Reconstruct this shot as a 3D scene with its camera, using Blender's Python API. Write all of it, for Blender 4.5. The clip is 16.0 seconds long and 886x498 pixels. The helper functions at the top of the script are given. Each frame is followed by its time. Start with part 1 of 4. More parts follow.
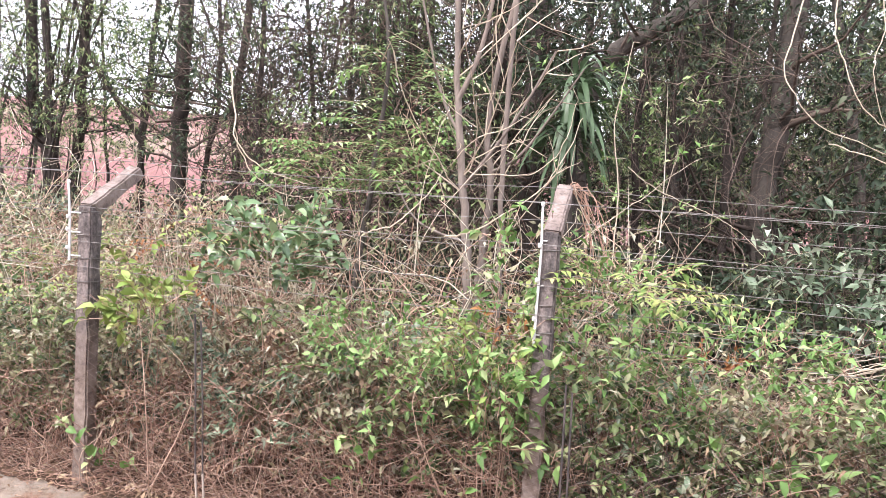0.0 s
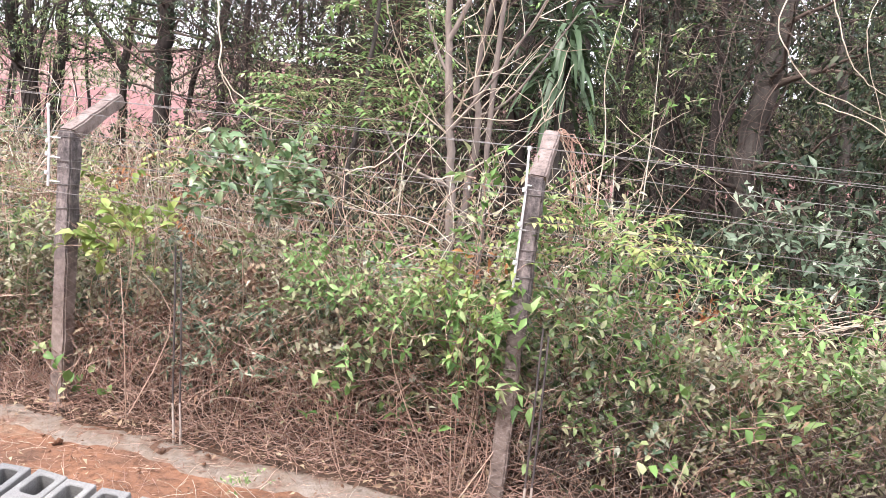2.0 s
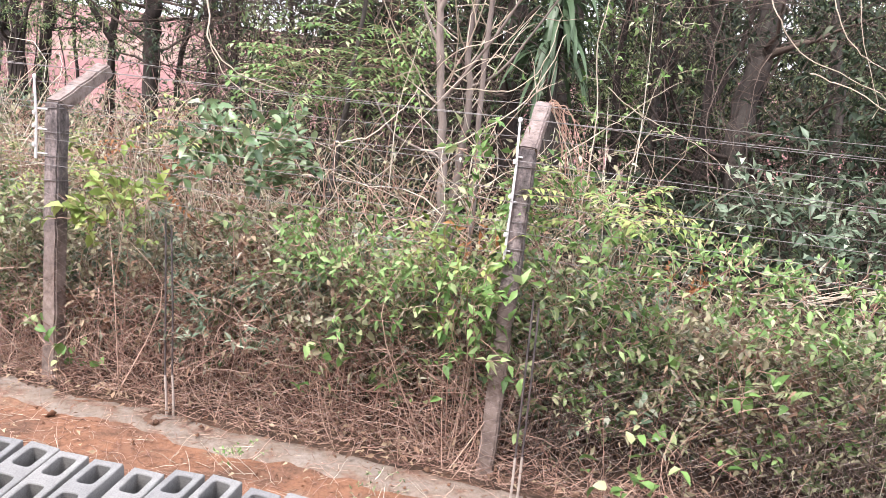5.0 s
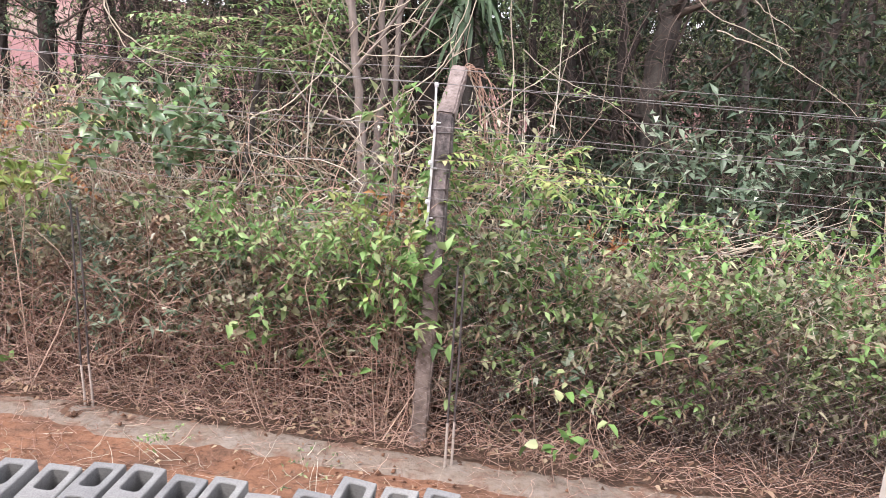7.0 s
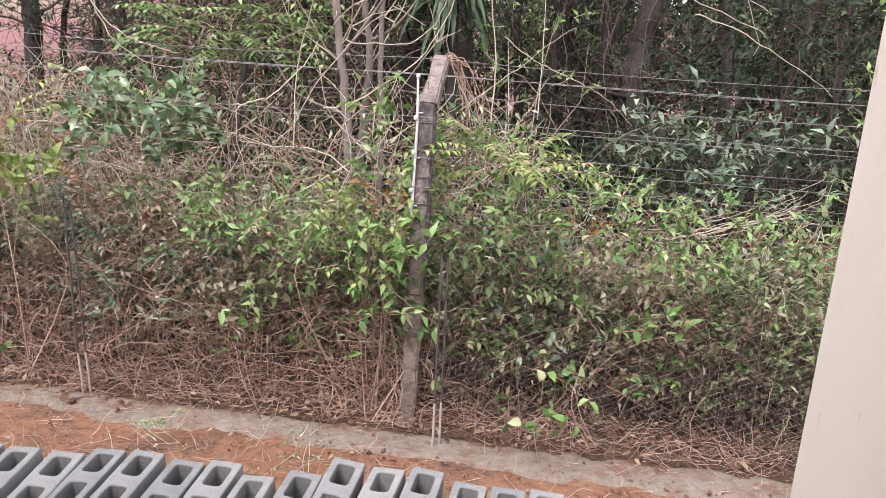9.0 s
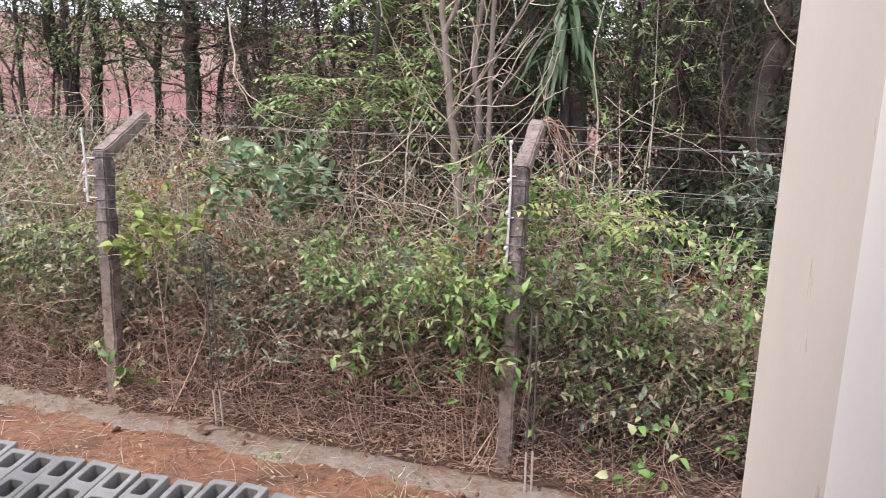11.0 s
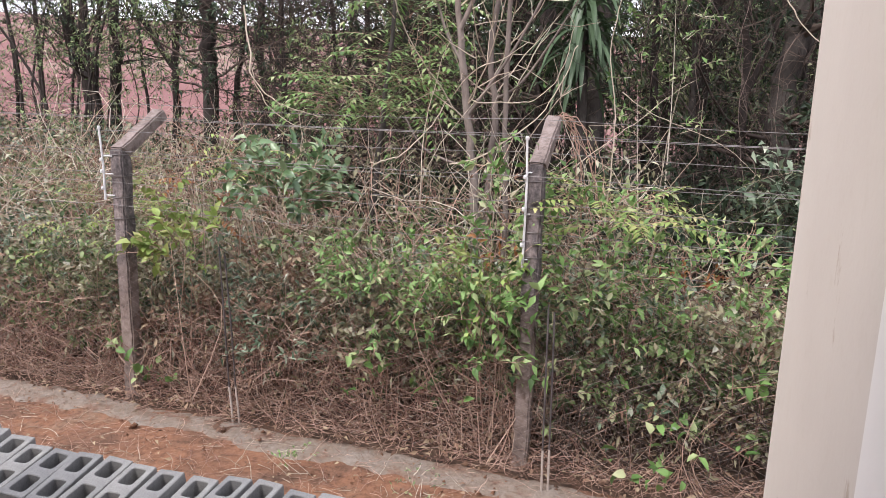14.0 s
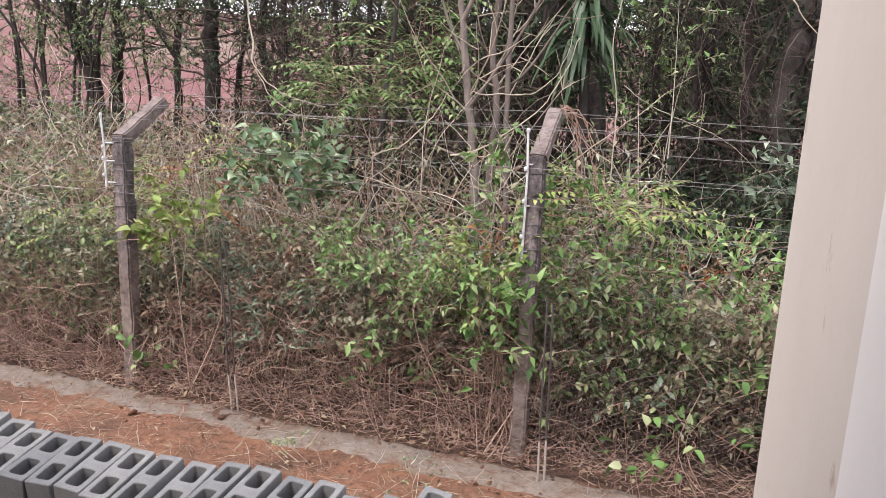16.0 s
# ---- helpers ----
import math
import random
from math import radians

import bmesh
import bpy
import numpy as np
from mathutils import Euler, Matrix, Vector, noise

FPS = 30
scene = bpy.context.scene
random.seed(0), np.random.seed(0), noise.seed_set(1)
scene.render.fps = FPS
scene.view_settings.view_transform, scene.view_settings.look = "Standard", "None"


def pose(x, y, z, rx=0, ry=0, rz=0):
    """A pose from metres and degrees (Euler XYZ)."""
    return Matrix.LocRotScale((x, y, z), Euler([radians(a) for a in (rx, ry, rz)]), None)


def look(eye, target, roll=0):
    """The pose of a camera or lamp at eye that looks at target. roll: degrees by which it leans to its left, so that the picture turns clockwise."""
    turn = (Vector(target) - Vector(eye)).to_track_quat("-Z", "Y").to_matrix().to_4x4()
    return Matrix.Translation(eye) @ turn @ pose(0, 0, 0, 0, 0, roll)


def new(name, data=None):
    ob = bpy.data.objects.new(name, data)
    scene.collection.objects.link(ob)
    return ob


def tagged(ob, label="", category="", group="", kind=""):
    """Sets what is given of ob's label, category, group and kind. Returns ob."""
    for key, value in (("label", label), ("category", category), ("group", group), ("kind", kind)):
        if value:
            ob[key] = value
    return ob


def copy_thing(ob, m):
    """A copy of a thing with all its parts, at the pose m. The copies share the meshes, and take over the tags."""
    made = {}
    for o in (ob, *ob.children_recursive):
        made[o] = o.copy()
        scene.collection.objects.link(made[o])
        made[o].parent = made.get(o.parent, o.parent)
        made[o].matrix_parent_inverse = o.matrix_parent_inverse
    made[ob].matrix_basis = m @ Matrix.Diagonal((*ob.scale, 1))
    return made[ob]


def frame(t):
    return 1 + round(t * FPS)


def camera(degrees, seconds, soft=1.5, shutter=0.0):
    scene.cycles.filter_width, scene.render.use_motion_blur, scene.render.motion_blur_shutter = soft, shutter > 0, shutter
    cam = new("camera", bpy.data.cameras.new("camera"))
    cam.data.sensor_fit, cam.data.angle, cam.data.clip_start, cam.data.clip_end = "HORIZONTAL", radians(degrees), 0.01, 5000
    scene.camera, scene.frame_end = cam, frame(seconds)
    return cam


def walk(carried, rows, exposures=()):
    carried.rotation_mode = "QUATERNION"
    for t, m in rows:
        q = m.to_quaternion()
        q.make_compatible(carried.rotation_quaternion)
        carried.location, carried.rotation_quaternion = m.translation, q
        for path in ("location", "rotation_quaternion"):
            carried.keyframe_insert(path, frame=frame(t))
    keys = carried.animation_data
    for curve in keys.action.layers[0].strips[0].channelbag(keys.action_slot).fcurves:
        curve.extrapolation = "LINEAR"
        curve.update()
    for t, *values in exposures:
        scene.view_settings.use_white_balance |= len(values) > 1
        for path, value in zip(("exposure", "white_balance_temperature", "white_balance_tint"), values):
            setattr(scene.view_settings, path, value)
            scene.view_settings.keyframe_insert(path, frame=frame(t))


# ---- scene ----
cam = camera(60.5, 16.0, 0.5, 0.3)
PATH = [
    (0, (0.515, 0.417, 2.362), (0.333, 2.401, 2.197), 3.7),
    (0.5, (0.517, 0.413, 2.353), (0.356, 2.397, 2.162), 4.1),
    (1, (0.508, 0.416, 2.336), (0.375, 2.398, 2.102), 4.8),
    (1.5, (0.517, 0.411, 2.32), (0.394, 2.389, 2.052), 5.6),
    (2, (0.523, 0.413, 2.312), (0.397, 2.387, 2.018), 6.3),
    (2.5, (0.521, 0.41, 2.313), (0.393, 2.381, 1.997), 6.7),
    (3, (0.52, 0.421, 2.305), (0.397, 2.39, 1.975), 7.0),
    (3.5, (0.52, 0.413, 2.307), (0.397, 2.381, 1.969), 6.9),
    (6, (0.551, 0.423, 2.324), (0.503, 2.386, 1.941), 4.9),
    (6.5, (0.544, 0.455, 2.299), (0.57, 2.415, 1.903), 4.7),
    (7, (0.569, 0.459, 2.304), (0.665, 2.411, 1.878), 4.6),
    (7.5, (0.584, 0.457, 2.254), (0.733, 2.406, 1.829), 4.7),
    (8, (0.588, 0.439, 2.269), (0.756, 2.381, 1.823), 5.0),
    (10.5, (0.793, 0.11, 2.609), (0.688, 2.043, 2.108), 0.6),
    (11, (0.898, 0.064, 2.616), (0.647, 2.005, 2.204), 1.8),
    (11.5, (0.91, 0.054, 2.588), (0.591, 1.985, 2.174), 2.6),
    (12, (0.906, 0.073, 2.588), (0.541, 1.989, 2.147), 2.3),
    (12.5, (0.901, 0.07, 2.594), (0.53, 1.984, 2.148), 2.1),
    (13, (0.906, 0.099, 2.602), (0.564, 2.021, 2.169), 1.6),
    (13.5, (0.907, 0.097, 2.592), (0.595, 2.028, 2.175), 1.5),
    (14, (0.901, 0.09, 2.595), (0.607, 2.024, 2.18), 1.5),
    (14.5, (0.904, 0.089, 2.592), (0.625, 2.025, 2.175), 1.7),
    (15, (0.903, 0.082, 2.592), (0.63, 2.017, 2.168), 1.8),
    (15.5, (0.91, 0.077, 2.592), (0.629, 2.01, 2.161), 1.9),
    (16, (0.906, 0.073, 2.588), (0.613, 2.003, 2.153), 2.2),
]
walk(cam, [(t, look(e, g, r)) for t, e, g, r in PATH], [(0, 1.25, 6500, 14), (3.5, 1.3, 6500, 14), (6.0, 1.2, 6450, 15), (7.0, 0.95, 6450, 15), (8.0, 0.85, 6450, 15), (10.5, 0.64, 6450, 14), (16, 0.5, 6450, 14)])

# ---- light ----
world = bpy.data.worlds.new("overcast_sky")
scene.world = world
world.use_nodes = True
wn, wl = world.node_tree.nodes, world.node_tree.links
sky = wn.new("ShaderNodeTexSky")
sky.sky_type = "NISHITA"
sky.sun_disc = False
sky.sun_elevation, sky.sun_rotation = radians(53), radians(218)
sky.air_density, sky.dust_density, sky.ozone_density = 1.0, 6.0, 1.0
veil = wn.new("ShaderNodeMixRGB")
veil.inputs[0].default_value = 0.8
veil.inputs[2].default_value = (9.4, 9.6, 10.5, 1)
wl.new(sky.outputs[0], veil.inputs[1])
wl.new(veil.outputs[0], wn["Background"].inputs[0])
wn["Background"].inputs[1].default_value = 0.17
sun = new("sun", bpy.data.lights.new("sun", "SUN"))
sun.data.energy, sun.data.angle, sun.data.color = 3.0, radians(24), (1.0, 0.97, 0.94)
sun.matrix_world = look((-5.5, -3.0, 12), (0, 4, 0))

# ---- materials ----


class Mat:
    """A node material with a noise-varied colour."""

    def __init__(self, name, rough=0.8):
        self.m = bpy.data.materials.new(name)
        self.m.use_nodes = True
        self.n, self.l = self.m.node_tree.nodes, self.m.node_tree.links
        self.b = self.n["Principled BSDF"]
        self.b.inputs["Roughness"].default_value = rough
        self.b.inputs["Specular IOR Level"].default_value = 0.3
        self.geo = self.n.new("ShaderNodeNewGeometry")
        self.tc = self.n.new("ShaderNodeTexCoord")

    def noise(self, scale, detail=6, space="Object", stretch=None, rough=0.6):
        t = self.n.new("ShaderNodeTexNoise")
        t.inputs["Scale"].default_value = scale
        t.inputs["Detail"].default_value = detail
        t.inputs["Roughness"].default_value = rough
        src = self.geo.outputs["Position"] if space == "World" else self.tc.outputs["Object"]
        if stretch:
            mp = self.n.new("ShaderNodeMapping")
            mp.inputs["Scale"].default_value = stretch
            self.l.new(src, mp.inputs[0])
            src = mp.outputs[0]
        self.l.new(src, t.inputs["Vector"])
        return t.outputs["Fac"]

    def ramp(self, fac, stops):
        r = self.n.new("ShaderNodeValToRGB")
        e = r.color_ramp.elements
        while len(e) < len(stops):
            e.new(0.5)
        for k, (p, c) in zip(e, stops):
            k.position, k.color = p, (*c, 1)
        self.l.new(fac, r.inputs[0])
        return r.outputs[0]

    def mix(self, fac, a, b, mode="MIX"):
        x = self.n.new("ShaderNodeMixRGB")
        x.blend_type = mode
        for s, v in ((0, fac), (1, a), (2, b)):
            if isinstance(v, (int, float)):
                x.inputs[s].default_value = v
            elif isinstance(v, tuple):
                x.inputs[s].default_value = (*v, 1)
            else:
                self.l.new(v, x.inputs[s])
        return x.outputs[0]

    def colour(self, out):
        self.l.new(out, self.b.inputs["Base Color"])
        return self

    def bump(self, fac, strength=0.3, dist=0.01):
        p = self.n.new("ShaderNodeBump")
        p.inputs["Strength"].default_value, p.inputs["Distance"].default_value = strength, dist
        self.l.new(fac, p.inputs["Height"])
        self.l.new(p.outputs[0], self.b.inputs["Normal"])
        return self


LEAF, WOOD = 0.55, 0.68


def leaf_material(name, stops, rough=0.42, through_light=0.28):
    """Leaves: colour per leaf, light passing through the blade."""
    k = Mat(name, rough)
    k.b.inputs["Specular IOR Level"].default_value = 0.28
    col = k.ramp(k.geo.outputs["Random Per Island"], [(q, tuple(v * LEAF for v in c)) for q, c in stops])
    col = k.mix(0.45, col, k.ramp(k.noise(1.3, 3, "World"), [(0.3, (0.55, 0.55, 0.5)), (0.7, (1.25, 1.25, 1.1))]), "MULTIPLY")
    k.colour(col)
    tr = k.n.new("ShaderNodeBsdfTranslucent")
    k.l.new(col, tr.inputs[0])
    ms = k.n.new("ShaderNodeMixShader")
    ms.inputs[0].default_value = through_light
    k.l.new(k.b.outputs[0], ms.inputs[1])
    k.l.new(tr.outputs[0], ms.inputs[2])
    k.l.new(ms.outputs[0], k.n["Material Output"].inputs[0])
    return k.m


def bark_material(name, dark, light, scale=14):
    k = Mat(name, 0.9)
    f = k.noise(scale, 8, "Object", (1, 1, 0.25), 0.7)
    c = k.ramp(f, [(0.3, tuple(v * 0.55 for v in dark)), (0.7, tuple(v * 0.55 for v in light))])
    c = k.mix(0.5, c, k.ramp(k.noise(2.3, 4), [(0.35, (0.6, 0.6, 0.6)), (0.65, (1.2, 1.2, 1.15))]), "MULTIPLY")
    return k.colour(c).bump(f, 0.6, 0.02).m


def twig_material(name, stops):
    k = Mat(name, 0.85)
    return k.colour(k.ramp(k.geo.outputs["Random Per Island"], [(q, tuple(v * WOOD for v in c)) for q, c in stops])).m


M = {}
# the palest stops of mid, bright and grey leaves paint in sky highlights
M["leaf_mid"] = leaf_material("leaf_mid", [(0.0, (0.081, 0.138, 0.065)), (0.4, (0.212, 0.308, 0.138)), (0.8, (0.439, 0.568, 0.260)), (1.0, (0.780, 0.780, 0.487))])
M["leaf_bright"] = leaf_material("leaf_bright", [(0.0, (0.131, 0.262, 0.080)), (0.5, (0.307, 0.525, 0.167)), (0.85, (0.482, 0.685, 0.292)), (1.0, (0.758, 0.780, 0.467))])
M["leaf_yellow"] = leaf_material("leaf_yellow", [(0.0, (0.264, 0.396, 0.096)), (0.6, (0.480, 0.624, 0.192)), (1.0, (0.720, 0.696, 0.312))])
# green lowered so that the wood's shade sits in the leaf colour
M["leaf_dark_shade"] = leaf_material("leaf_dark_shade", [(0.0, (0.025, 0.045, 0.028)), (0.6, (0.068, 0.105, 0.062)), (0.9, (0.12, 0.16, 0.095)), (1.0, (0.20, 0.235, 0.155))], 0.6, 0.2)
M["leaf_grey"] = leaf_material("leaf_grey", [(0.0, (0.087, 0.145, 0.094)), (0.5, (0.232, 0.319, 0.217)), (0.85, (0.435, 0.536, 0.392)), (1.0, (0.754, 0.800, 0.652))], 0.35)
M["leaf_olive"] = leaf_material("leaf_olive", [(0.0, (0.172, 0.156, 0.094)), (0.5, (0.421, 0.390, 0.250)), (0.85, (0.655, 0.608, 0.421)), (1.0, (0.780, 0.780, 0.655))], 0.7, 0.2)
# last stop raised to paint pale sheen, besides the real gloss below
M["leaf_glossy"] = leaf_material("leaf_glossy", [(0.0, (0.10, 0.19, 0.085)), (0.5, (0.22, 0.36, 0.17)), (1.0, (0.46, 0.58, 0.34))], 0.28, 0.2)
M["leaf_glossy"].node_tree.nodes["Principled BSDF"].inputs["Specular IOR Level"].default_value = 0.55
M["leaf_dry"] = leaf_material("leaf_dry", [(0.0, (0.16, 0.092, 0.066)), (0.5, (0.43, 0.26, 0.185)), (1.0, (0.66, 0.53, 0.37))], 0.8, 0.15)
M["leaf_rust"] = leaf_material("leaf_rust", [(0.0, (0.360, 0.132, 0.060)), (1.0, (0.600, 0.288, 0.120))], 0.7, 0.25)
M["leaf_strap"] = leaf_material("leaf_strap", [(0.0, (0.07, 0.13, 0.075)), (0.7, (0.17, 0.26, 0.15)), (1.0, (0.32, 0.38, 0.24))], 0.38, 0.2)
M["twig_brown"] = twig_material("twig_brown", [(0.0, (0.197, 0.106, 0.083)), (0.5, (0.454, 0.272, 0.212)), (1.0, (0.756, 0.544, 0.423))])
M["twig_pale"] = twig_material("twig_pale", [(0.0, (0.337, 0.259, 0.194)), (0.5, (0.570, 0.467, 0.363)), (1.0, (0.780, 0.713, 0.583))])
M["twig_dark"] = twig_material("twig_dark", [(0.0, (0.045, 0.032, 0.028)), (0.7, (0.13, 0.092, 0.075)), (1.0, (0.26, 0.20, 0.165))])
M["bark_dark"] = bark_material("bark_dark", (0.025, 0.02, 0.02), (0.11, 0.085, 0.075))
M["bark_pale"] = bark_material("bark_pale", (0.19, 0.15, 0.13), (0.42, 0.345, 0.31))
M["bark_grey"] = bark_material("bark_grey", (0.05, 0.043, 0.04), (0.17, 0.145, 0.13))

k = Mat("red_earth", 0.95)
soil = k.ramp(k.noise(1.6, 8, "World"), [(0.3, (0.102, 0.06, 0.042)), (0.45, (0.192, 0.099, 0.063)), (0.55, (0.228, 0.111, 0.066)), (0.7, (0.216, 0.141, 0.099))])
soil = k.mix(0.75, soil, k.ramp(k.noise(16, 8, "World", rough=0.75), [(0.36, (0.35, 0.32, 0.3)), (0.5, (0.95, 0.95, 0.93)), (0.66, (1.2, 1.2, 1.2))]), "MULTIPLY")
litter = k.ramp(k.noise(9, 8, "World"), [(0.3, (0.036, 0.024, 0.018)), (0.55, (0.096, 0.06, 0.042)), (0.8, (0.168, 0.114, 0.078))])
field = k.ramp(k.noise(0.035, 7, "World"), [(0.38, (0.144, 0.063, 0.06)), (0.52, (0.174, 0.081, 0.075)), (0.64, (0.18, 0.135, 0.102))])
sep = k.n.new("ShaderNodeSeparateXYZ")
k.l.new(k.geo.outputs["Position"], sep.inputs[0])
line = k.n.new("ShaderNodeMath")
line.operation = "MULTIPLY_ADD"
line.inputs[1].default_value = 0.18
k.l.new(sep.outputs[0], line.inputs[0])
k.l.new(sep.outputs[1], line.inputs[2])
wob = k.n.new("ShaderNodeMath")
wob.operation = "MULTIPLY_ADD"
wob.inputs[1].default_value = 0.7
k.l.new(k.noise(3, 5, "World"), wob.inputs[0])
k.l.new(line.outputs[0], wob.inputs[2])


def step(src, a, b):
    r = k.n.new("ShaderNodeMapRange")
    r.inputs[1].default_value, r.inputs[2].default_value = a, b
    k.l.new(src, r.inputs[0])
    return r.outputs[0]


c = k.mix(step(wob.outputs[0], 5.25, 5.45), soil, litter)
c = k.mix(step(sep.outputs[1], 22, 34), c, field)
k.colour(c).bump(k.noise(26, 8, "World", rough=0.7), 0.9, 0.03)
M["earth"] = k.m

k = Mat("footing_concrete", 0.95)
c = k.ramp(k.noise(5, 8, "World"), [(0.35, (0.18, 0.108, 0.078)), (0.47, (0.216, 0.168, 0.135)), (0.65, (0.246, 0.207, 0.177))])
c = k.mix(0.5, c, k.ramp(k.noise(24, 8, "World", rough=0.75), [(0.36, (0.4, 0.36, 0.33)), (0.5, (0.95, 0.95, 0.93)), (0.66, (1.2, 1.2, 1.2))]), "MULTIPLY")
M["footing"] = k.colour(c).bump(k.noise(30, 8, "World", rough=0.7), 0.9, 0.03).m

k = Mat("block_concrete", 0.92)
oi = k.n.new("ShaderNodeObjectInfo")
c = k.ramp(k.noise(7, 5), [(0.3, (0.151, 0.151, 0.151)), (0.7, (0.224, 0.224, 0.218))])
c = k.mix(0.7, c, k.ramp(k.noise(140, 4), [(0.35, (0.72, 0.72, 0.72)), (0.6, (1.08, 1.08, 1.08))]), "MULTIPLY")
c = k.mix(0.8, c, k.ramp(oi.outputs["Random"], [(0.0, (0.78, 0.78, 0.8)), (1.0, (1.15, 1.13, 1.1))]), "MULTIPLY")
M["block"] = k.colour(c).bump(k.noise(160, 5), 0.5, 0.004).m

k = Mat("post_concrete", 0.95)
f = k.noise(5, 10, "Object", (1.6, 1.6, 0.7), 0.75)
c = k.ramp(f, [(0.34, (0.042, 0.037, 0.0392)), (0.47, (0.112, 0.098, 0.098)), (0.56, (0.202, 0.171, 0.165)), (0.70, (0.314, 0.269, 0.252))])
c = k.mix(0.7, c, k.ramp(k.noise(38, 8, rough=0.75), [(0.36, (0.4, 0.38, 0.38)), (0.52, (1.0, 0.98, 0.97)), (0.66, (1.3, 1.25, 1.22))]), "MULTIPLY")
high = k.n.new("ShaderNodeSeparateXYZ")
k.l.new(k.tc.outputs["Object"], high.inputs[0])
reach = k.n.new("ShaderNodeMath")
reach.operation = "MULTIPLY_ADD"
reach.inputs[1].default_value = 0.9
k.l.new(k.noise(6, 6), reach.inputs[0])
k.l.new(high.outputs[2], reach.inputs[2])
band = k.n.new("ShaderNodeMapRange")
band.inputs[1].default_value, band.inputs[2].default_value = 1.25, 1.75
k.l.new(reach.outputs[0], band.inputs[0])
bare = k.ramp(k.noise(11, 8, rough=0.7), [(0.35, (0.11, 0.082, 0.07)), (0.5, (0.20, 0.155, 0.135)), (0.68, (0.29, 0.235, 0.21))])
c = k.mix(band.outputs[0], bare, c)
M["post"] = k.colour(c).bump(k.noise(45, 8, rough=0.75), 1.0, 0.012).m
k = Mat("arm_concrete", 0.95)
f = k.noise(13, 10, rough=0.75)
c = k.ramp(f, [(0.32, (0.0728, 0.056, 0.0504)), (0.5, (0.185, 0.146, 0.132)), (0.7, (0.28, 0.235, 0.218))])
M["arm"] = k.colour(c).bump(k.noise(45, 8, rough=0.75), 1.0, 0.012).m

k = Mat("galvanised_wire", 0.45)
k.b.inputs["Metallic"].default_value = 0.3
M["wire"] = k.colour(k.ramp(k.noise(20, 3), [(0.3, (0.112, 0.101, 0.098)), (0.7, (0.235, 0.218, 0.213))])).m
k = Mat("rusty_mesh_wire", 0.7)
k.b.inputs["Metallic"].default_value = 0.3
M["mesh"] = k.colour(k.ramp(k.noise(6, 4), [(0.3, (0.24, 0.18, 0.16)), (0.7, (0.46, 0.39, 0.36))])).m
k = Mat("rebar_steel", 0.6)
k.b.inputs["Metallic"].default_value = 0.4
M["rebar"] = k.colour(k.ramp(k.noise(12, 4), [(0.35, (0.0504, 0.0448, 0.0476)), (0.7, (0.134, 0.112, 0.106))])).m
k = Mat("mortar_splash", 0.9)
M["mortar"] = k.colour(k.ramp(k.noise(20, 4), [(0.3, (0.26, 0.215, 0.185)), (0.7, (0.40, 0.345, 0.305))])).m
k = Mat("white_plastic", 0.4)
M["plastic"] = k.colour(k.ramp(k.noise(9, 3), [(0.3, (0.44, 0.43, 0.43)), (0.7, (0.62, 0.62, 0.62))])).m
k = Mat("wall_paint", 0.75)
c = k.ramp(k.noise(1.5, 5), [(0.3, (0.51, 0.455, 0.395)), (0.7, (0.57, 0.515, 0.45))])
c = k.mix(0.5, c, k.ramp(k.noise(30, 6), [(0.25, (0.93, 0.91, 0.88)), (0.45, (1.0, 1.0, 1.0))]), "MULTIPLY")
c = k.mix(0.8, c, k.ramp(k.noise(7, 7, "Object", (1, 1, 0.6), 0.7), [(0.30, (0.62, 0.52, 0.42)), (0.37, (1.0, 1.0, 1.0))]), "MULTIPLY")
M["wall"] = k.colour(c).bump(k.noise(70, 5), 0.15, 0.003).m
k = Mat("white_wall_paint", 0.7)
M["white"] = k.colour(k.ramp(k.noise(2.5, 5), [(0.3, (0.67, 0.64, 0.60)), (0.7, (0.73, 0.70, 0.66))])).bump(k.noise(70, 5), 0.12, 0.003).m

# ---- builders ----
R = np.random.RandomState(7)


def mesh_from(name, verts, faces_flat, loop_counts, material):
    """A mesh from arrays: verts (n, 3), flat vertex indices and the corner count of each face."""
    me = bpy.data.meshes.new(name)
    me.vertices.add(len(verts))
    me.vertices.foreach_set("co", np.asarray(verts, dtype=np.float32).ravel())
    me.loops.add(len(faces_flat))
    me.loops.foreach_set("vertex_index", np.asarray(faces_flat, dtype=np.int32))
    me.polygons.add(len(loop_counts))
    starts = np.concatenate(([0], np.cumsum(loop_counts)[:-1]))
    me.polygons.foreach_set("loop_start", starts.astype(np.int32))
    me.update(calc_edges=True)
    me.materials.append(material)
    return me


def part(name, bm, material, parent=None, label="", smooth=False):
    """One mesh object from a bmesh, under a thing or a part."""
    me = bpy.data.meshes.new(name)
    bm.to_mesh(me)
    bm.free()
    me.materials.append(material)
    if smooth:
        me.shade_smooth()
    ob = new(name, me)
    if parent:
        ob.parent = parent
    if label:
        ob["label"] = label
    return ob


def part_mesh(name, me, parent=None, label=""):
    ob = new(name, me)
    if parent:
        ob.parent = parent
    if label:
        ob["label"] = label
    return ob


def unit(v):
    return v / (np.linalg.norm(v, axis=-1, keepdims=True) + 1e-9)


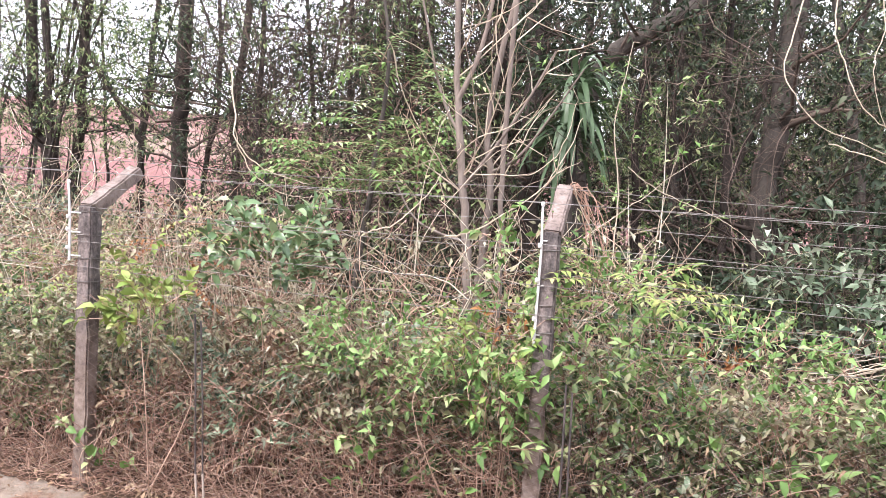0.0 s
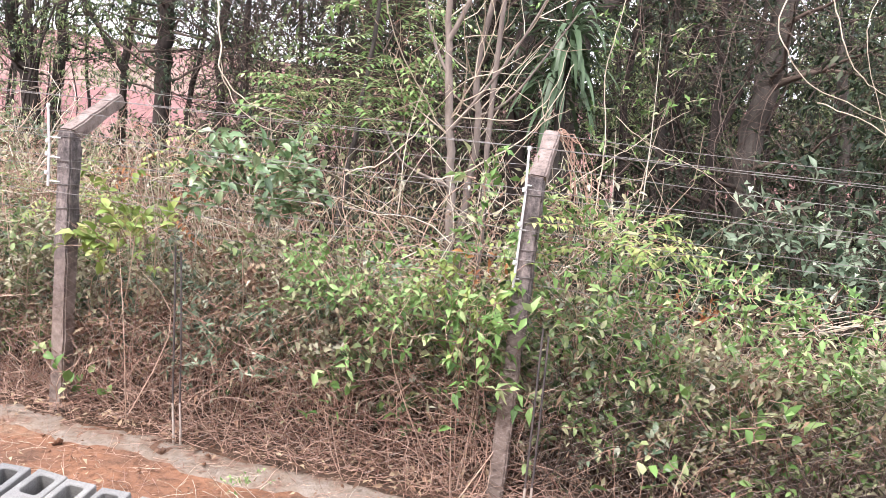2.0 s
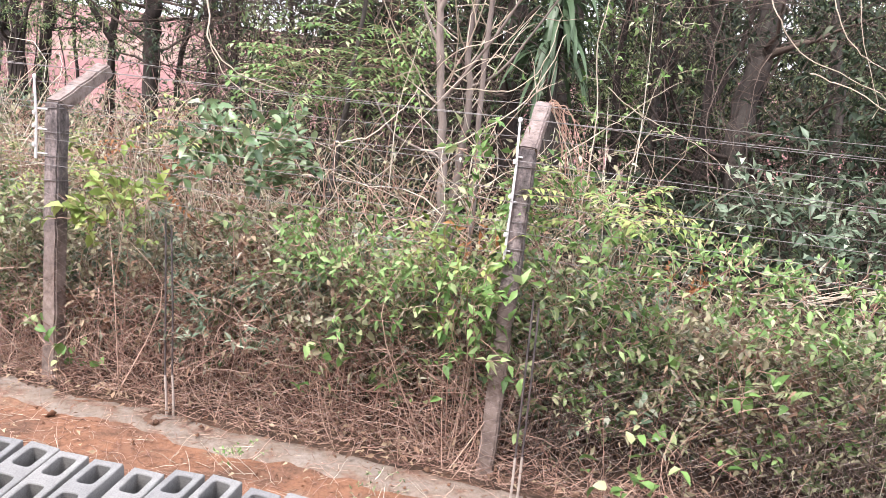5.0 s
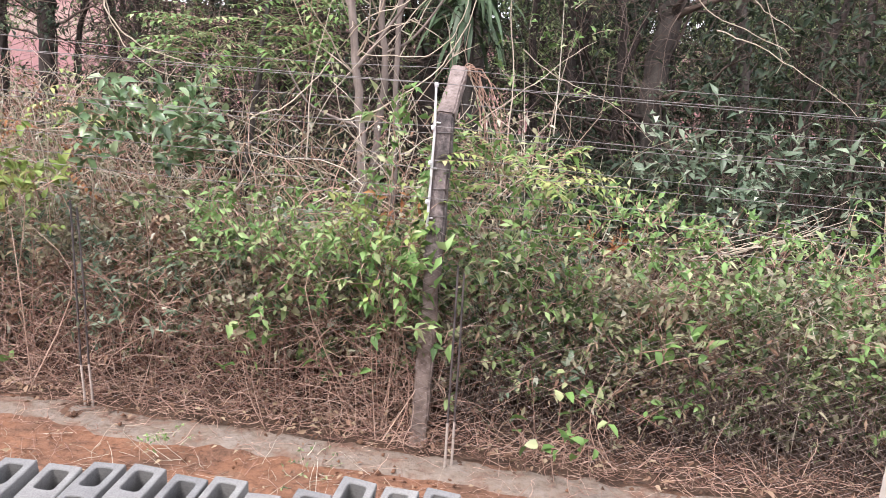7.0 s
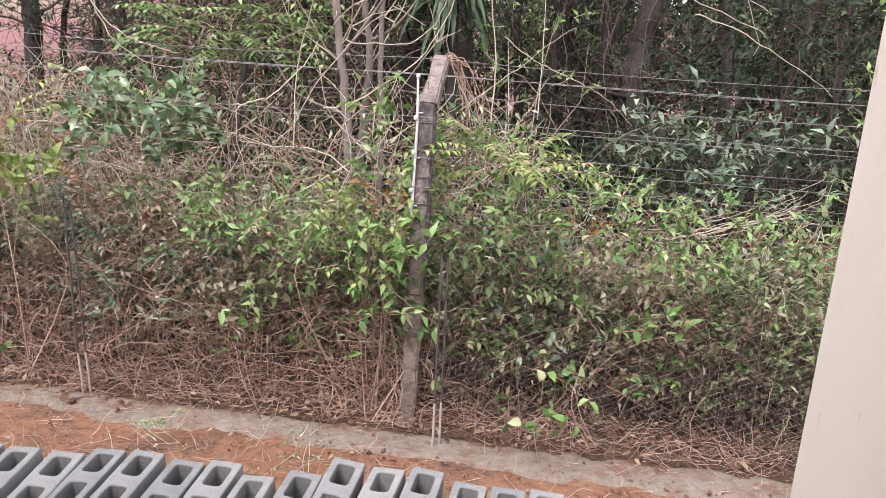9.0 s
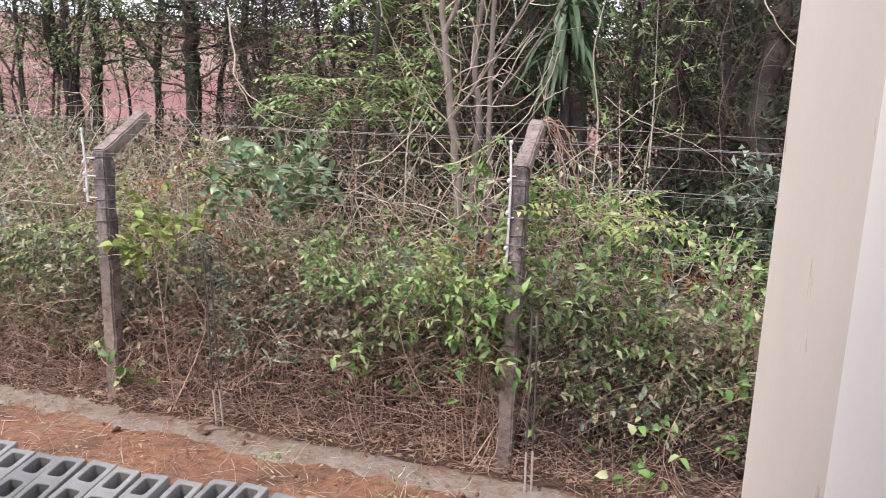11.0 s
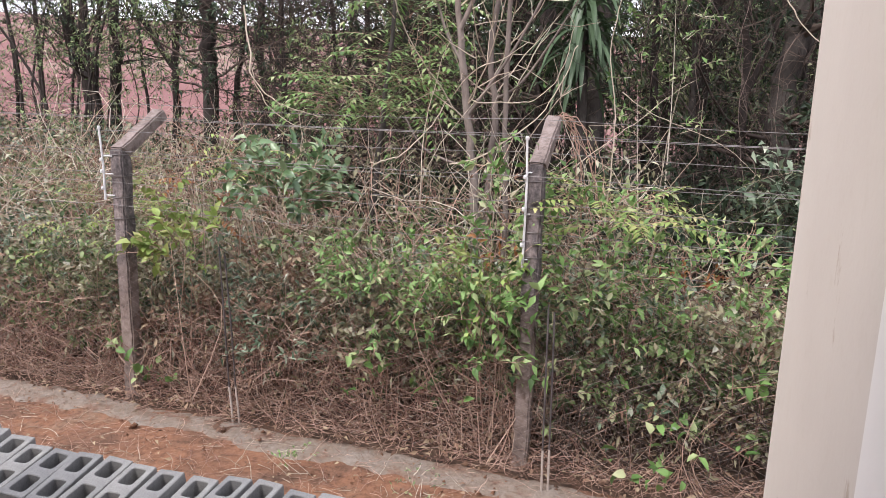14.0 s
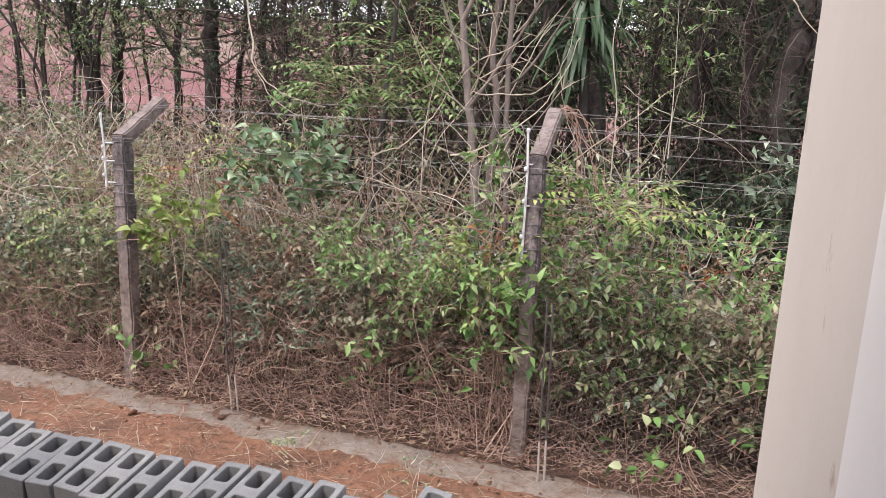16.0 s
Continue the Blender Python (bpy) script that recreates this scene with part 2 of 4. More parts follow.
class Leaves:
    """Gathers leaf blades, folded along the midrib and drooping at the tip; oval ones have two more corners a side."""

    def __init__(self, oval=False):
        self.v, self.oval = [], oval

    def add(self, pos, way, length, width, droop=0.25, fold=0.25, up=None):
        pos, way = np.atleast_2d(pos), unit(np.atleast_2d(way))
        n = len(pos)
        length = np.broadcast_to(length, n)[:, None]
        width = np.broadcast_to(width, n)[:, None]
        z = np.tile([0, 0, 1.0], (n, 1)) + R.normal(0, 0.45, (n, 3)) if up is None else np.broadcast_to(up, (n, 3))
        side = unit(np.cross(way, z))
        nor = np.cross(side, way)
        tip = pos + way * length - nor * length * droop
        if self.oval:
            m1 = pos + way * length * 0.3 + nor * length * 0.03
            m2 = pos + way * length * 0.66 - nor * length * droop * 0.35
            s, f = side * width * 0.5, nor * width * fold
            self.v.append(np.stack([pos, m1 + s * 0.92 + f, m2 + s * 0.85 + f * 0.8, tip, m2 - s * 0.85 + f * 0.8, m1 - s * 0.92 + f, m1, m2], 1))
        else:
            mid = pos + way * length * 0.5
            l1 = mid - way * length * 0.12 + side * width * 0.5 + nor * width * fold
            r1 = mid - way * length * 0.12 - side * width * 0.5 + nor * width * fold
            self.v.append(np.stack([pos, l1, mid, r1, tip], 1))

    def mesh(self, name, material):
        k = 8 if self.oval else 5
        v = np.concatenate(self.v).reshape(-1, 3)
        n = len(v) // k
        base = (np.arange(n) * k)[:, None]
        if self.oval:
            f, c = np.array([[0, 6, 1, 0, 5, 6, 1, 6, 7, 2, 6, 5, 4, 7, 2, 7, 3, 7, 4, 3]]), [3, 3, 4, 4, 3, 3]
        else:
            f, c = np.array([[0, 2, 1, 0, 3, 2, 1, 2, 4, 2, 3, 4]]), [3, 3, 3, 3]
        return mesh_from(name, v, (base + f).ravel(), np.tile(c, n), material)


class Stems:
    """Gathers tapered tubes along polylines."""

    def __init__(self, sides=4):
        self.v, self.f, self.n, self.sides = [], [], 0, sides

    def add(self, pts, r0, r1, rough=0.0):
        pts = np.asarray(pts, float)
        m, s = len(pts), self.sides
        d = unit(np.gradient(pts, axis=0))
        ref = np.array([0.31, 0.87, 0.38])
        a = unit(np.cross(d, ref))
        b = np.cross(d, a)
        ang = np.arange(s) / s * 2 * np.pi
        rad = np.linspace(r0, r1, m)[:, None, None]
        if rough:
            rad = rad * (1 + R.normal(0, rough, (m, s, 1)))
        ring = pts[:, None] + rad * (np.cos(ang)[None, :, None] * a[:, None] + np.sin(ang)[None, :, None] * b[:, None])
        self.v.append(ring.reshape(-1, 3))
        i = np.arange(m - 1)[:, None] * s
        j = np.arange(s)[None]
        q = np.stack([i + j, i + (j + 1) % s, i + s + (j + 1) % s, i + s + j], -1).reshape(-1, 4)
        self.f.append(q + self.n)
        self.n += m * s

    def mesh(self, name, material, smooth=True):
        f = np.concatenate(self.f)
        me = mesh_from(name, np.concatenate(self.v), f.ravel(), np.full(len(f), 4), material)
        if smooth:
            me.shade_smooth()
        return me


def wander(start, way, length, n, bend=0.25, rise=0.0):
    """A polyline that strays from its way, rising or sagging."""
    d = unit(np.asarray(way, float)) + np.cumsum(R.normal(0, bend, (n, 3)) + np.array([0, 0, rise]), axis=0)
    p = np.empty((n + 1, 3))
    p[0] = start
    p[1:] = p[0] + np.cumsum(unit(d), axis=0) * (length / n)
    return p


def smooth_line(ctrl, n):
    """A smooth polyline through control points."""
    c = np.asarray(ctrl, float)
    t = np.linspace(0, len(c) - 1, n)
    i = np.clip(t.astype(int), 0, len(c) - 2)
    u = (t - i)[:, None]
    p0, p1, p2, p3 = c[np.clip(i - 1, 0, None)], c[i], c[i + 1], c[np.clip(i + 2, None, len(c) - 1)]
    return 0.5 * (2 * p1 + (p2 - p0) * u + (2 * p0 - 5 * p1 + 4 * p2 - p3) * u**2 + (3 * p1 - p0 - 3 * p2 + p3) * u**3)


def fence_y(x):
    return 5.25 - 0.176 * x


LOW = 0.09  # the yard before the house lies lower


def ground_z(x, y):
    r = math.hypot(x, y)
    z = np.interp(r, [0, 14, 40, 300, 3000], [0, 0, 0.9, 23.5, 45.0])
    if r < 14:
        z = 0.02 * noise.noise(Vector((x * 0.9, y * 0.9, 0))) + 0.012 * noise.noise(Vector((x * 4, y * 4, 3)))
        edge = y - (5.03 - 0.19 * x)
        if 0 < edge < 0.3:
            z -= 0.07 * math.sin(math.pi * edge / 0.3)
        z += 0.06 * min(max((y - fence_y(x) - 0.1) / 0.8, 0), 1) - LOW * min(max((4.3 - y) / 0.7, 0), 1)
    return float(z)


# ---- ground ----
def build_ground():
    xs = np.concatenate((-np.geomspace(3000, 6, 26), np.arange(-5.9, 6, 0.1), np.geomspace(6, 3000, 26)))
    ys = np.concatenate((-np.geomspace(3000, 2, 18), np.arange(-1.8, 8, 0.1), np.geomspace(8, 3000, 40)))
    v = np.array([(x, y, ground_z(x, y)) for y in ys for x in xs])
    nx, ny = len(xs), len(ys)
    i = (np.arange(ny - 1)[:, None] * nx + np.arange(nx - 1)[None]).ravel()
    q = np.stack([i, i + 1, i + nx + 1, i + nx], -1)
    me = mesh_from("ground", v, q.ravel(), np.full(len(q), 4), M["earth"])
    me.shade_smooth()
    tagged(part_mesh("ground", me), "bare red earth with leaf litter, rising to a distant ploughed field", "ground", kind="structure")


build_ground()


def build_footing():
    """A rough strip of poured concrete along the fence."""
    bm = bmesh.new()
    rows = []
    for i in range(281):
        x = -7 + i * 0.05
        outer = 5.03 - 0.19 * x + 0.06 * noise.noise(Vector((x * 1.7, 0, 5))) + 0.05 * noise.noise(Vector((x * 7, 0, 8)))
        inner = outer - 0.36 + 0.10 * noise.noise(Vector((x * 1.3, 4, 2))) + 0.06 * noise.noise(Vector((x * 6, 9, 2)))
        row = []
        for j in range(9):
            y = inner + (outer - inner) * j / 8
            h = 0.014 + 0.016 * noise.noise(Vector((x * 3, y * 3, 7))) + 0.014 * noise.noise(Vector((x * 11, y * 11, 2)))
            row.append(bm.verts.new((x, y, -0.03 if j in (0, 8) else h * (0.55 if j == 1 else 1))))
        rows.append(row)
    for a, b in zip(rows, rows[1:]):
        for j in range(8):
            bm.faces.new((a[j], b[j], b[j + 1], a[j + 1]))
    tagged(part("footing_strip", bm, M["footing"], smooth=True), "rough pale concrete footing strip dusted with red soil", "footing", kind="structure")


build_footing()

# ---- house corner beside the camera ----
E1 = Vector((1.32, 1.50))
along, across = Vector((0.173, 0.985)), Vector((0.985, -0.173))


def upright(name, pts, material, label):
    """A wall piece of full height over a plan outline."""
    bm = bmesh.new()
    lo = [bm.verts.new((p.x, p.y, 0)) for p in pts]
    hi = [bm.verts.new((p.x, p.y, 3.6)) for p in pts]
    n = len(pts)
    bm.faces.new(lo[::-1])
    bm.faces.new(hi)
    for i in range(n):
        j = (i + 1) % n
        bm.faces.new((lo[i], lo[j], hi[j], hi[i]))
    bmesh.ops.recalc_face_normals(bm, faces=bm.faces)
    up = [e for e in bm.edges if abs(e.verts[0].co.z - e.verts[1].co.z) > 1]
    bmesh.ops.bevel(bm, geom=up, offset=0.006, segments=2, affect="EDGES")
    tagged(part(name, bm, material), label, "wall", kind="structure")


def build_wall():
    """The end of the house wall: a cream pilaster, and the white wall that stands a little proud of it."""
    e2 = E1 - along * 0.743
    upright("wall_pilaster", [E1, e2 + along * 0.002, e2 + along * 0.002 + across * 0.73, E1 + across * 0.73], M["wall"], "cream painted plaster pilaster with small scuffs")
    e3 = e2 - across * 0.012
    upright("wall_east", [e3, e3 - along * 4.0, e3 - along * 4.0 + across * 0.6, e3 + across * 0.6], M["white"], "white painted plaster house wall")


build_wall()


def build_box(name, lo, hi, turn, material, label, category):
    bm = bmesh.new()
    bmesh.ops.create_cube(bm, size=1)
    for v in bm.verts:
        v.co = Vector([lo[i] + (v.co[i] + 0.5) * (hi[i] - lo[i]) for i in range(3)])
    bmesh.ops.bevel(bm, geom=bm.edges[:], offset=0.01, segments=1, affect="EDGES")
    ob = part(name, bm, material)
    ob.matrix_world = pose(0.6, 0, 0, 0, 0, turn)
    tagged(ob, label, category, kind="structure")


build_box("wall_south", (-6, -2.4, 0), (0.55, -2.2, 3.3), -16, M["wall"], "cream painted plaster house wall", "wall")
build_box("floor", (-6, -2.19, 0.72), (0.4, 0.35, 0.9), -16, M["footing"], "bare concrete porch floor slab", "floor")

# unseen slab, added only to keep sky light off the wall
build_box("ceiling", (-6, -2.19, 3.3), (0.4, 0.15, 3.42), -16, M["wall"], "unseen cream ceiling added to shade the house wall", "ceiling")

# ---- fence posts ----
ARM_OUT, ARM_UP = 0.50, 0.29


def slab(bm, sections, w):
    """A beam of rectangular sections given as (x, y, z, half depth vector)."""
    rings = []
    for c, d in sections:
        c, d = Vector(c), Vector(d)
        s = Vector((w / 2, 0, 0))
        rings.append([bm.verts.new(c + q) for q in (-s - d, s - d, s + d, -s + d)])
    for a, b in zip(rings, rings[1:]):
        for i in range(4):
            bm.faces.new((a[i], a[(i + 1) % 4], b[(i + 1) % 4], b[i]))
    bm.faces.new(rings[0][::-1])
    bm.faces.new(rings[-1])
    bmesh.ops.recalc_face_normals(bm, faces=bm.faces)


def rough_up(bm, amount, cuts=6):
    long = [e for e in bm.edges if e.calc_length() > 0.2]
    bmesh.ops.subdivide_edges(bm, edges=long, cuts=cuts, use_grid_fill=True)
    edges = [e for e in bm.edges if len(e.link_faces) == 2 and e.calc_face_angle() > 0.6]
    bmesh.ops.bevel(bm, geom=edges, offset=0.012, segments=2, affect="EDGES")
    for v in bm.verts:
        q = v.co * 9
        v.co += Vector((noise.noise(q), noise.noise(q + Vector((7, 0, 0))), noise.noise(q + Vector((0, 9, 0))))) * amount


def tube(name, pts, r0, r1, material, parent=None, label="", sides=6):
    s = Stems(sides)
    s.add(pts, r0, r1)
    return part_mesh(name, s.mesh(name, material), parent, label)


def build_post(x, y, width, tilt, electric, drop, ARM_H):
    post = new("fence_post")
    post.matrix_world = pose(x, y, 0, tilt[0], tilt[1], -10)
    bm = bmesh.new()
    h = width / 2
    axis = Vector((0, ARM_OUT, ARM_UP)).normalized()
    half = math.acos(axis.z) / 2
    mitre = Vector((0, math.cos(half), -math.sin(half))) * h / math.cos(half)
    slab(bm, [((0, 0, -0.3), (0, h, 0)), ((0, 0, 1.0), (0, h, 0)), ((0, 0, ARM_H), mitre)], width)
    rough_up(bm, 0.010, 10)
    part("shaft", bm, M["post"], post)
    bm = bmesh.new()
    d = Vector((0, axis.z, -axis.y)) * h * 0.8
    a = Vector((0, 0, ARM_H + 0.002))
    slab(bm, [(a, mitre), (a + axis * 0.12, d * 1.15), (a + Vector((0, ARM_OUT, ARM_UP)), d)], width * 0.96)
    rough_up(bm, 0.009, 5)
    part("arm", bm, M["arm"], post, "weathered pale concrete arm leaning outwards")
    for i in range(4):
        z = 1.5 + i * 0.17
        s = Stems(6)
        w = h + 0.006
        ring = [(-w, -w, z), (w, -w, z + 0.006), (w, w, z), (-w, w, z - 0.005), (-w, -w, z)]
        s.add(ring, 0.003, 0.003)
        part_mesh("tie_wire", s.mesh("tie_wire", M["wire"]), post)
    # live-wire rod with its insulators
    off = electric
    rod = tube("insulator_rod", [(off, -h - 0.02, ARM_H - drop), (off, -h - 0.02, ARM_H - 0.1), (off - 0.012, -h - 0.03, ARM_H + 0.2)], 0.0095, 0.008, M["plastic"], post, "white plastic rod of the live wires")
    for z in (ARM_H - drop * 0.75, ARM_H - drop * 0.4, ARM_H - 0.06, ARM_H + 0.19):
        s = Stems(8)
        for dz, ra, rb in ((-0.012, 0.011, 0.014), (0.002, 0.014, 0.009)):
            s.add([(off - 0.01, -h - 0.03, z + dz), (off - 0.01, -h - 0.03, z + dz + 0.014)], ra, rb)
        part_mesh("insulator", s.mesh("insulator", M["plastic"]), rod)
    for z in (ARM_H - drop * 0.9, ARM_H - drop * 0.45, ARM_H - 0.03):
        s = Stems(4)
        s.add([(off, -h - 0.015, z), (-h * 0.4, -h - 0.004, z)], 0.006, 0.006)
        part_mesh("bracket", s.mesh("bracket", M["plastic"]), post)
    tagged(post, "weathered grey concrete fence post with an angled arm", "fence post", "posts of the fence")
    return post


build_post(-2.565, 5.69, 0.12, (0, 0), -0.105, 0.38, 2.03)
build_post(0.737, 5.118, 0.108, (0, 0.4), -0.05, 0.68, 2.1)

# ---- strained wires ----
for i, (z, back) in enumerate([(2.40, 0.40), (2.30, 0.28), (2.30, -0.09), (2.19, 0.14), (2.05, -0.09), (2.0, 0.0), (1.87, 0.0), (1.80, -0.09), (1.66, 0.0), (1.62, -0.09), (1.46, 0.0)]):
    pts = []
    for x in np.linspace(-9, 8, 52):
        k = ((x - 0.745) / 3.3) % 1
        sag = 0.035 * 4 * k * (1 - k) * (0.5 + 0.5 * math.sin(i * 2.1 + 1))
        pts.append((x, fence_y(x) + back, z - sag))
    w = tube("fence_wire", pts, 0.0023, 0.0023, M["wire"], sides=4)
    tagged(w, "thin grey strained steel fence wire", "wire", "wires of the fence")

# ---- chain-link netting ----


def build_netting():
    net = new("chain_link_netting")
    pitch, top = 0.082, 1.42
    nz = int(top / pitch)
    for i in range(int(10.4 / pitch)):
        x0 = -5.6 + i * pitch
        pts = []
        for j in range(nz * 2 + 1):
            x = x0 + (pitch / 2 if (j % 2) else -pitch / 2) * 1.04
            y = fence_y(x) - 0.07 + 0.015 * noise.noise(Vector((x * 1.5, j * 0.06, 1)))
            pts.append((x, y + (0.002 if j % 2 else -0.002), 0.02 + j * pitch / 2 + 0.01 * noise.noise(Vector((x, j * 0.1, 4)))))
        s = Stems(3)
        s.add(pts, 0.0022, 0.0022)
        part_mesh("zigzag_wire", s.mesh("zigzag_wire", M["mesh"], False), net)
    tagged(net, "rusty diamond chain-link netting overgrown by vines", "fence netting")


build_netting()

# ---- reinforcing bars in the footing ----
for x, y, top, lean in ((-3.94, 5.72, 1.15, 0.03), (-1.49, 5.255, 1.40, -0.08), (0.895, 4.70, 1.28, -0.02)):
    for k in (0, 1):
        bar = new("rebar")
        bar.location = (x + k * 0.042, y + k * 0.02, 0)
        h = top - 0.05 * k
        tube("steel", [(lean * 0.3, 0, 0.3), (lean * 0.6, 0.01, h * 0.6), (lean * (1 + 0.12 * k), 0.03, h)], 0.0065, 0.0065, M["rebar"], bar)
        tube("mortar_coat", [(0, 0, -0.05), (lean * 0.1, 0, 0.12), (lean * 0.3, 0, 0.31)], 0.009, 0.008, M["mortar"], bar, "pale mortar splashed on the foot of the bar")
        tagged(bar, "dark upright steel reinforcing bar standing in the footing", "rebar", "bars along the footing")

# ---- stacked concrete blocks ----
BL, BW, BH = 0.39, 0.14, 0.19


def block_mesh():
    """A hollow block with two rounded cells running through it."""
    bm = bmesh.new()

    def cell(cx, hx, hy, taper):
        out = []
        for i in range(16):
            a = i / 16 * 2 * math.pi
            c, s = math.cos(a), math.sin(a)
            p = 0.32
            out.append((cx + hx * taper * math.copysign(abs(c) ** p, c), hy * taper * math.copysign(abs(s) ** p, s)))
        return out

    def ring(pts, z):
        return [bm.verts.new((x, y, z)) for x, y in pts]

    def outer_half(sign):
        # outline of one half, from the web round the end and back
        n = []
        for i in range(16):
            a = i / 16 * 2 * math.pi
            c, s = math.cos(a), math.sin(a)
            m = max(abs(c), abs(s))
            x = (c / m) * BL / 4 + sign * BL / 4
            y = (s / m) * BW / 2
            n.append((x, y))
        return n

    for sign in (-1, 1):
        t_in, b_in = ring(cell(sign * BL / 4, 0.07, 0.044, 0.9), BH / 2), ring(cell(sign * BL / 4, 0.07, 0.044, 1.0), -BH / 2)
        t_out, b_out = ring(outer_half(sign), BH / 2), ring(outer_half(sign), -BH / 2)
        for i in range(16):
            j = (i + 1) % 16
            bm.faces.new((t_in[i], t_out[i], t_out[j], t_in[j]))
            bm.faces.new((b_in[j], b_out[j], b_out[i], b_in[i]))
            bm.faces.new((t_in[j], b_in[j], b_in[i], t_in[i]))
            web = abs(t_out[i].co.x) < 1e-4 and abs(t_out[j].co.x) < 1e-4
            if not web:
                bm.faces.new((t_out[i], b_out[i], b_out[j], t_out[j]))
    bmesh.ops.remove_doubles(bm, verts=bm.verts, dist=0.0005)
    bmesh.ops.recalc_face_normals(bm, faces=bm.faces)
    rim = [e for e in bm.edges if len(e.link_faces) == 2 and e.calc_face_angle() > 0.9]
    bmesh.ops.bevel(bm, geom=rim, offset=0.004, segments=1, affect="EDGES")
    for v in bm.verts:
        v.co += Vector((noise.noise(v.co * 25), noise.noise(v.co * 25 + Vector((5, 0, 0))), noise.noise(v.co * 25 + Vector((0, 5, 0))))) * 0.0015
    me = bpy.data.meshes.new("concrete_block")
    bm.to_mesh(me)
    bm.free()
    me.materials.append(M["block"])
    return me


BLOCK = block_mesh()


def pile():
    """Four courses; the top one stands loose, dipping towards the house and leaning over."""
    rr = random.Random(5)
    x = -2.72
    while x < 1.25:
        far = np.interp(x, [-2.7, -2.1, -1.55, -1.07, -0.5, -0.08, 0.05, 0.15, 0.27, 0.48, 0.72, 1.1], [3.9, 3.55, 3.37, 3.315, 3.295, 3.24, 3.11, 3.15, 3.31, 3.26, 3.22, 3.1])
        turn = np.interp(x, [-1.7, -1.1, -0.5, 0.3], [88, 84, 79, 76])
        for layer in range(4):
            top = layer == 3
            ob = new("concrete_block", BLOCK)
            lean = rr.choice((0, 1, 2, 3, 5, -3, -7)) + rr.uniform(-1, 1) if top else 0
            dip = 6 + rr.uniform(-1.5, 1.5) if top else 0
            z = BH * layer + BH / 2 - LOW + (BL / 2 * math.sin(radians(dip)) + BW / 2 * math.sin(radians(abs(lean))) if top else 0)
            dy = rr.uniform(-0.03, 0.025) if top else rr.uniform(-0.01, 0.01)
            ob.matrix_world = pose(x + 0.04, far - BL / 2 + dy, z, 0, 0, turn + (rr.uniform(-2, 2) if top else 0)) @ pose(0, 0, 0, lean, -dip, 0)
            tagged(ob, "grey hollow concrete block with two open cells, stacked in a pile", "concrete block", "blocks of the pile")
        x += 0.154 + rr.choice((0, 0.005, 0.012, 0.022))


pile()

# ---- vegetation ----


def sprig(leaves, stems, start, way, length, n, size, ratio=0.42, r=0.004, bend=0.2, rise=0.05, droop=0.25):
    """A twig with leaves set along both sides."""
    pts = wander(start, way, length, 3, bend, rise)
    if stems is not None:
        stems.add(pts, r, r * 0.4)
    t = R.uniform(0.15, 1.0, n) * 3
    i = np.clip(t.astype(int), 0, 2)
    pos = pts[i] + (pts[i + 1] - pts[i]) * (t - i)[:, None]
    d = unit(pts[i + 1] - pts[i])
    out = unit(d * 0.6 + R.normal(0, 0.7, (n, 3)))
    s = size * R.uniform(0.6, 1.25, n)
    leaves.add(pos, out, s, s * ratio, droop)


def pinnate(leaves, stems, start, way, length, pairs, size, r=0.003, sag=-0.12):
    """A feather leaf: paired leaflets on a rachis that arches over."""
    pts = wander(start, way, length, 6, 0.08, sag)
    if stems is not None:
        stems.add(pts, r, r * 0.4)
    t = np.linspace(0.2, 1, pairs) * 6
    i = np.clip(t.astype(int), 0, 5)
    pos = pts[i] + (pts[i + 1] - pts[i]) * (t - i)[:, None]
    d = unit(pts[i + 1] - pts[i])
    side = unit(np.cross(d, [0, 0, 1.0]))
    for s in (-1, 1):
        w = unit(side * s + d * 0.55 + R.normal(0, 0.12, (pairs, 3)) - np.array([0, 0, 0.15]))
        ln = size * R.uniform(0.8, 1.15, pairs)
        leaves.add(pos, w, ln, ln * 0.36, 0.15, 0.12, up=(0, 0, 1.0))


def bush(name, x, y, z0, w, h, n, size, leaf, twig, label, category, style="sprig", group="", ratio=0.42, start_low=0.3, depth=None, per=7):
    """A shrub: stems from one foot, leafy sprigs through its crown."""
    thing = new(name)
    thing.location = (x, y, z0)
    L, S = Leaves(ratio >= 0.45), Stems(3)
    depth = depth or w
    for _ in range(max(3, n // 22)):
        a = R.uniform(0, 2 * math.pi)
        tip = np.array([math.cos(a) * w * R.uniform(0.2, 0.5), math.sin(a) * depth * R.uniform(0.2, 0.5), h * R.uniform(0.6, 1.0)])
        base = np.array([R.normal(0, 0.04), R.normal(0, 0.04), -0.03])
        mid = base * 0.5 + tip * 0.5 + R.normal(0, 0.13, 3) + [0, 0, 0.1 * h]
        S.add(smooth_line([base, mid, tip], 8), 0.0015 + 0.003 * h, 0.0015)
    for _ in range(n):
        a, q = R.uniform(0, 2 * math.pi), math.sqrt(R.uniform(0.02, 1))
        zz = h * (start_low + (1 - start_low) * R.uniform(0, 1) ** 0.8)
        k = 0.5 * math.sqrt(max(0.1, 1 - ((zz / h - 0.6) / 0.62) ** 2))
        p = np.array([math.cos(a) * w * q * k, math.sin(a) * depth * q * k, zz])
        d = np.array([math.cos(a) * 0.8, math.sin(a) * 0.8, 0.45]) + R.normal(0, 0.35, 3)
        if style == "sprig":
            sprig(L, S, p, d, size * 3.2, per, size, ratio)
        else:
            pinnate(L, S, p, d, size * 5, 7, size)
    tagged(part_mesh("branchwork", S.mesh("branchwork", M[twig]), thing), kind="stuff")
    tagged(part_mesh("foliage", L.mesh("foliage", M[leaf]), thing), kind="stuff")
    return tagged(thing, label, category, group)


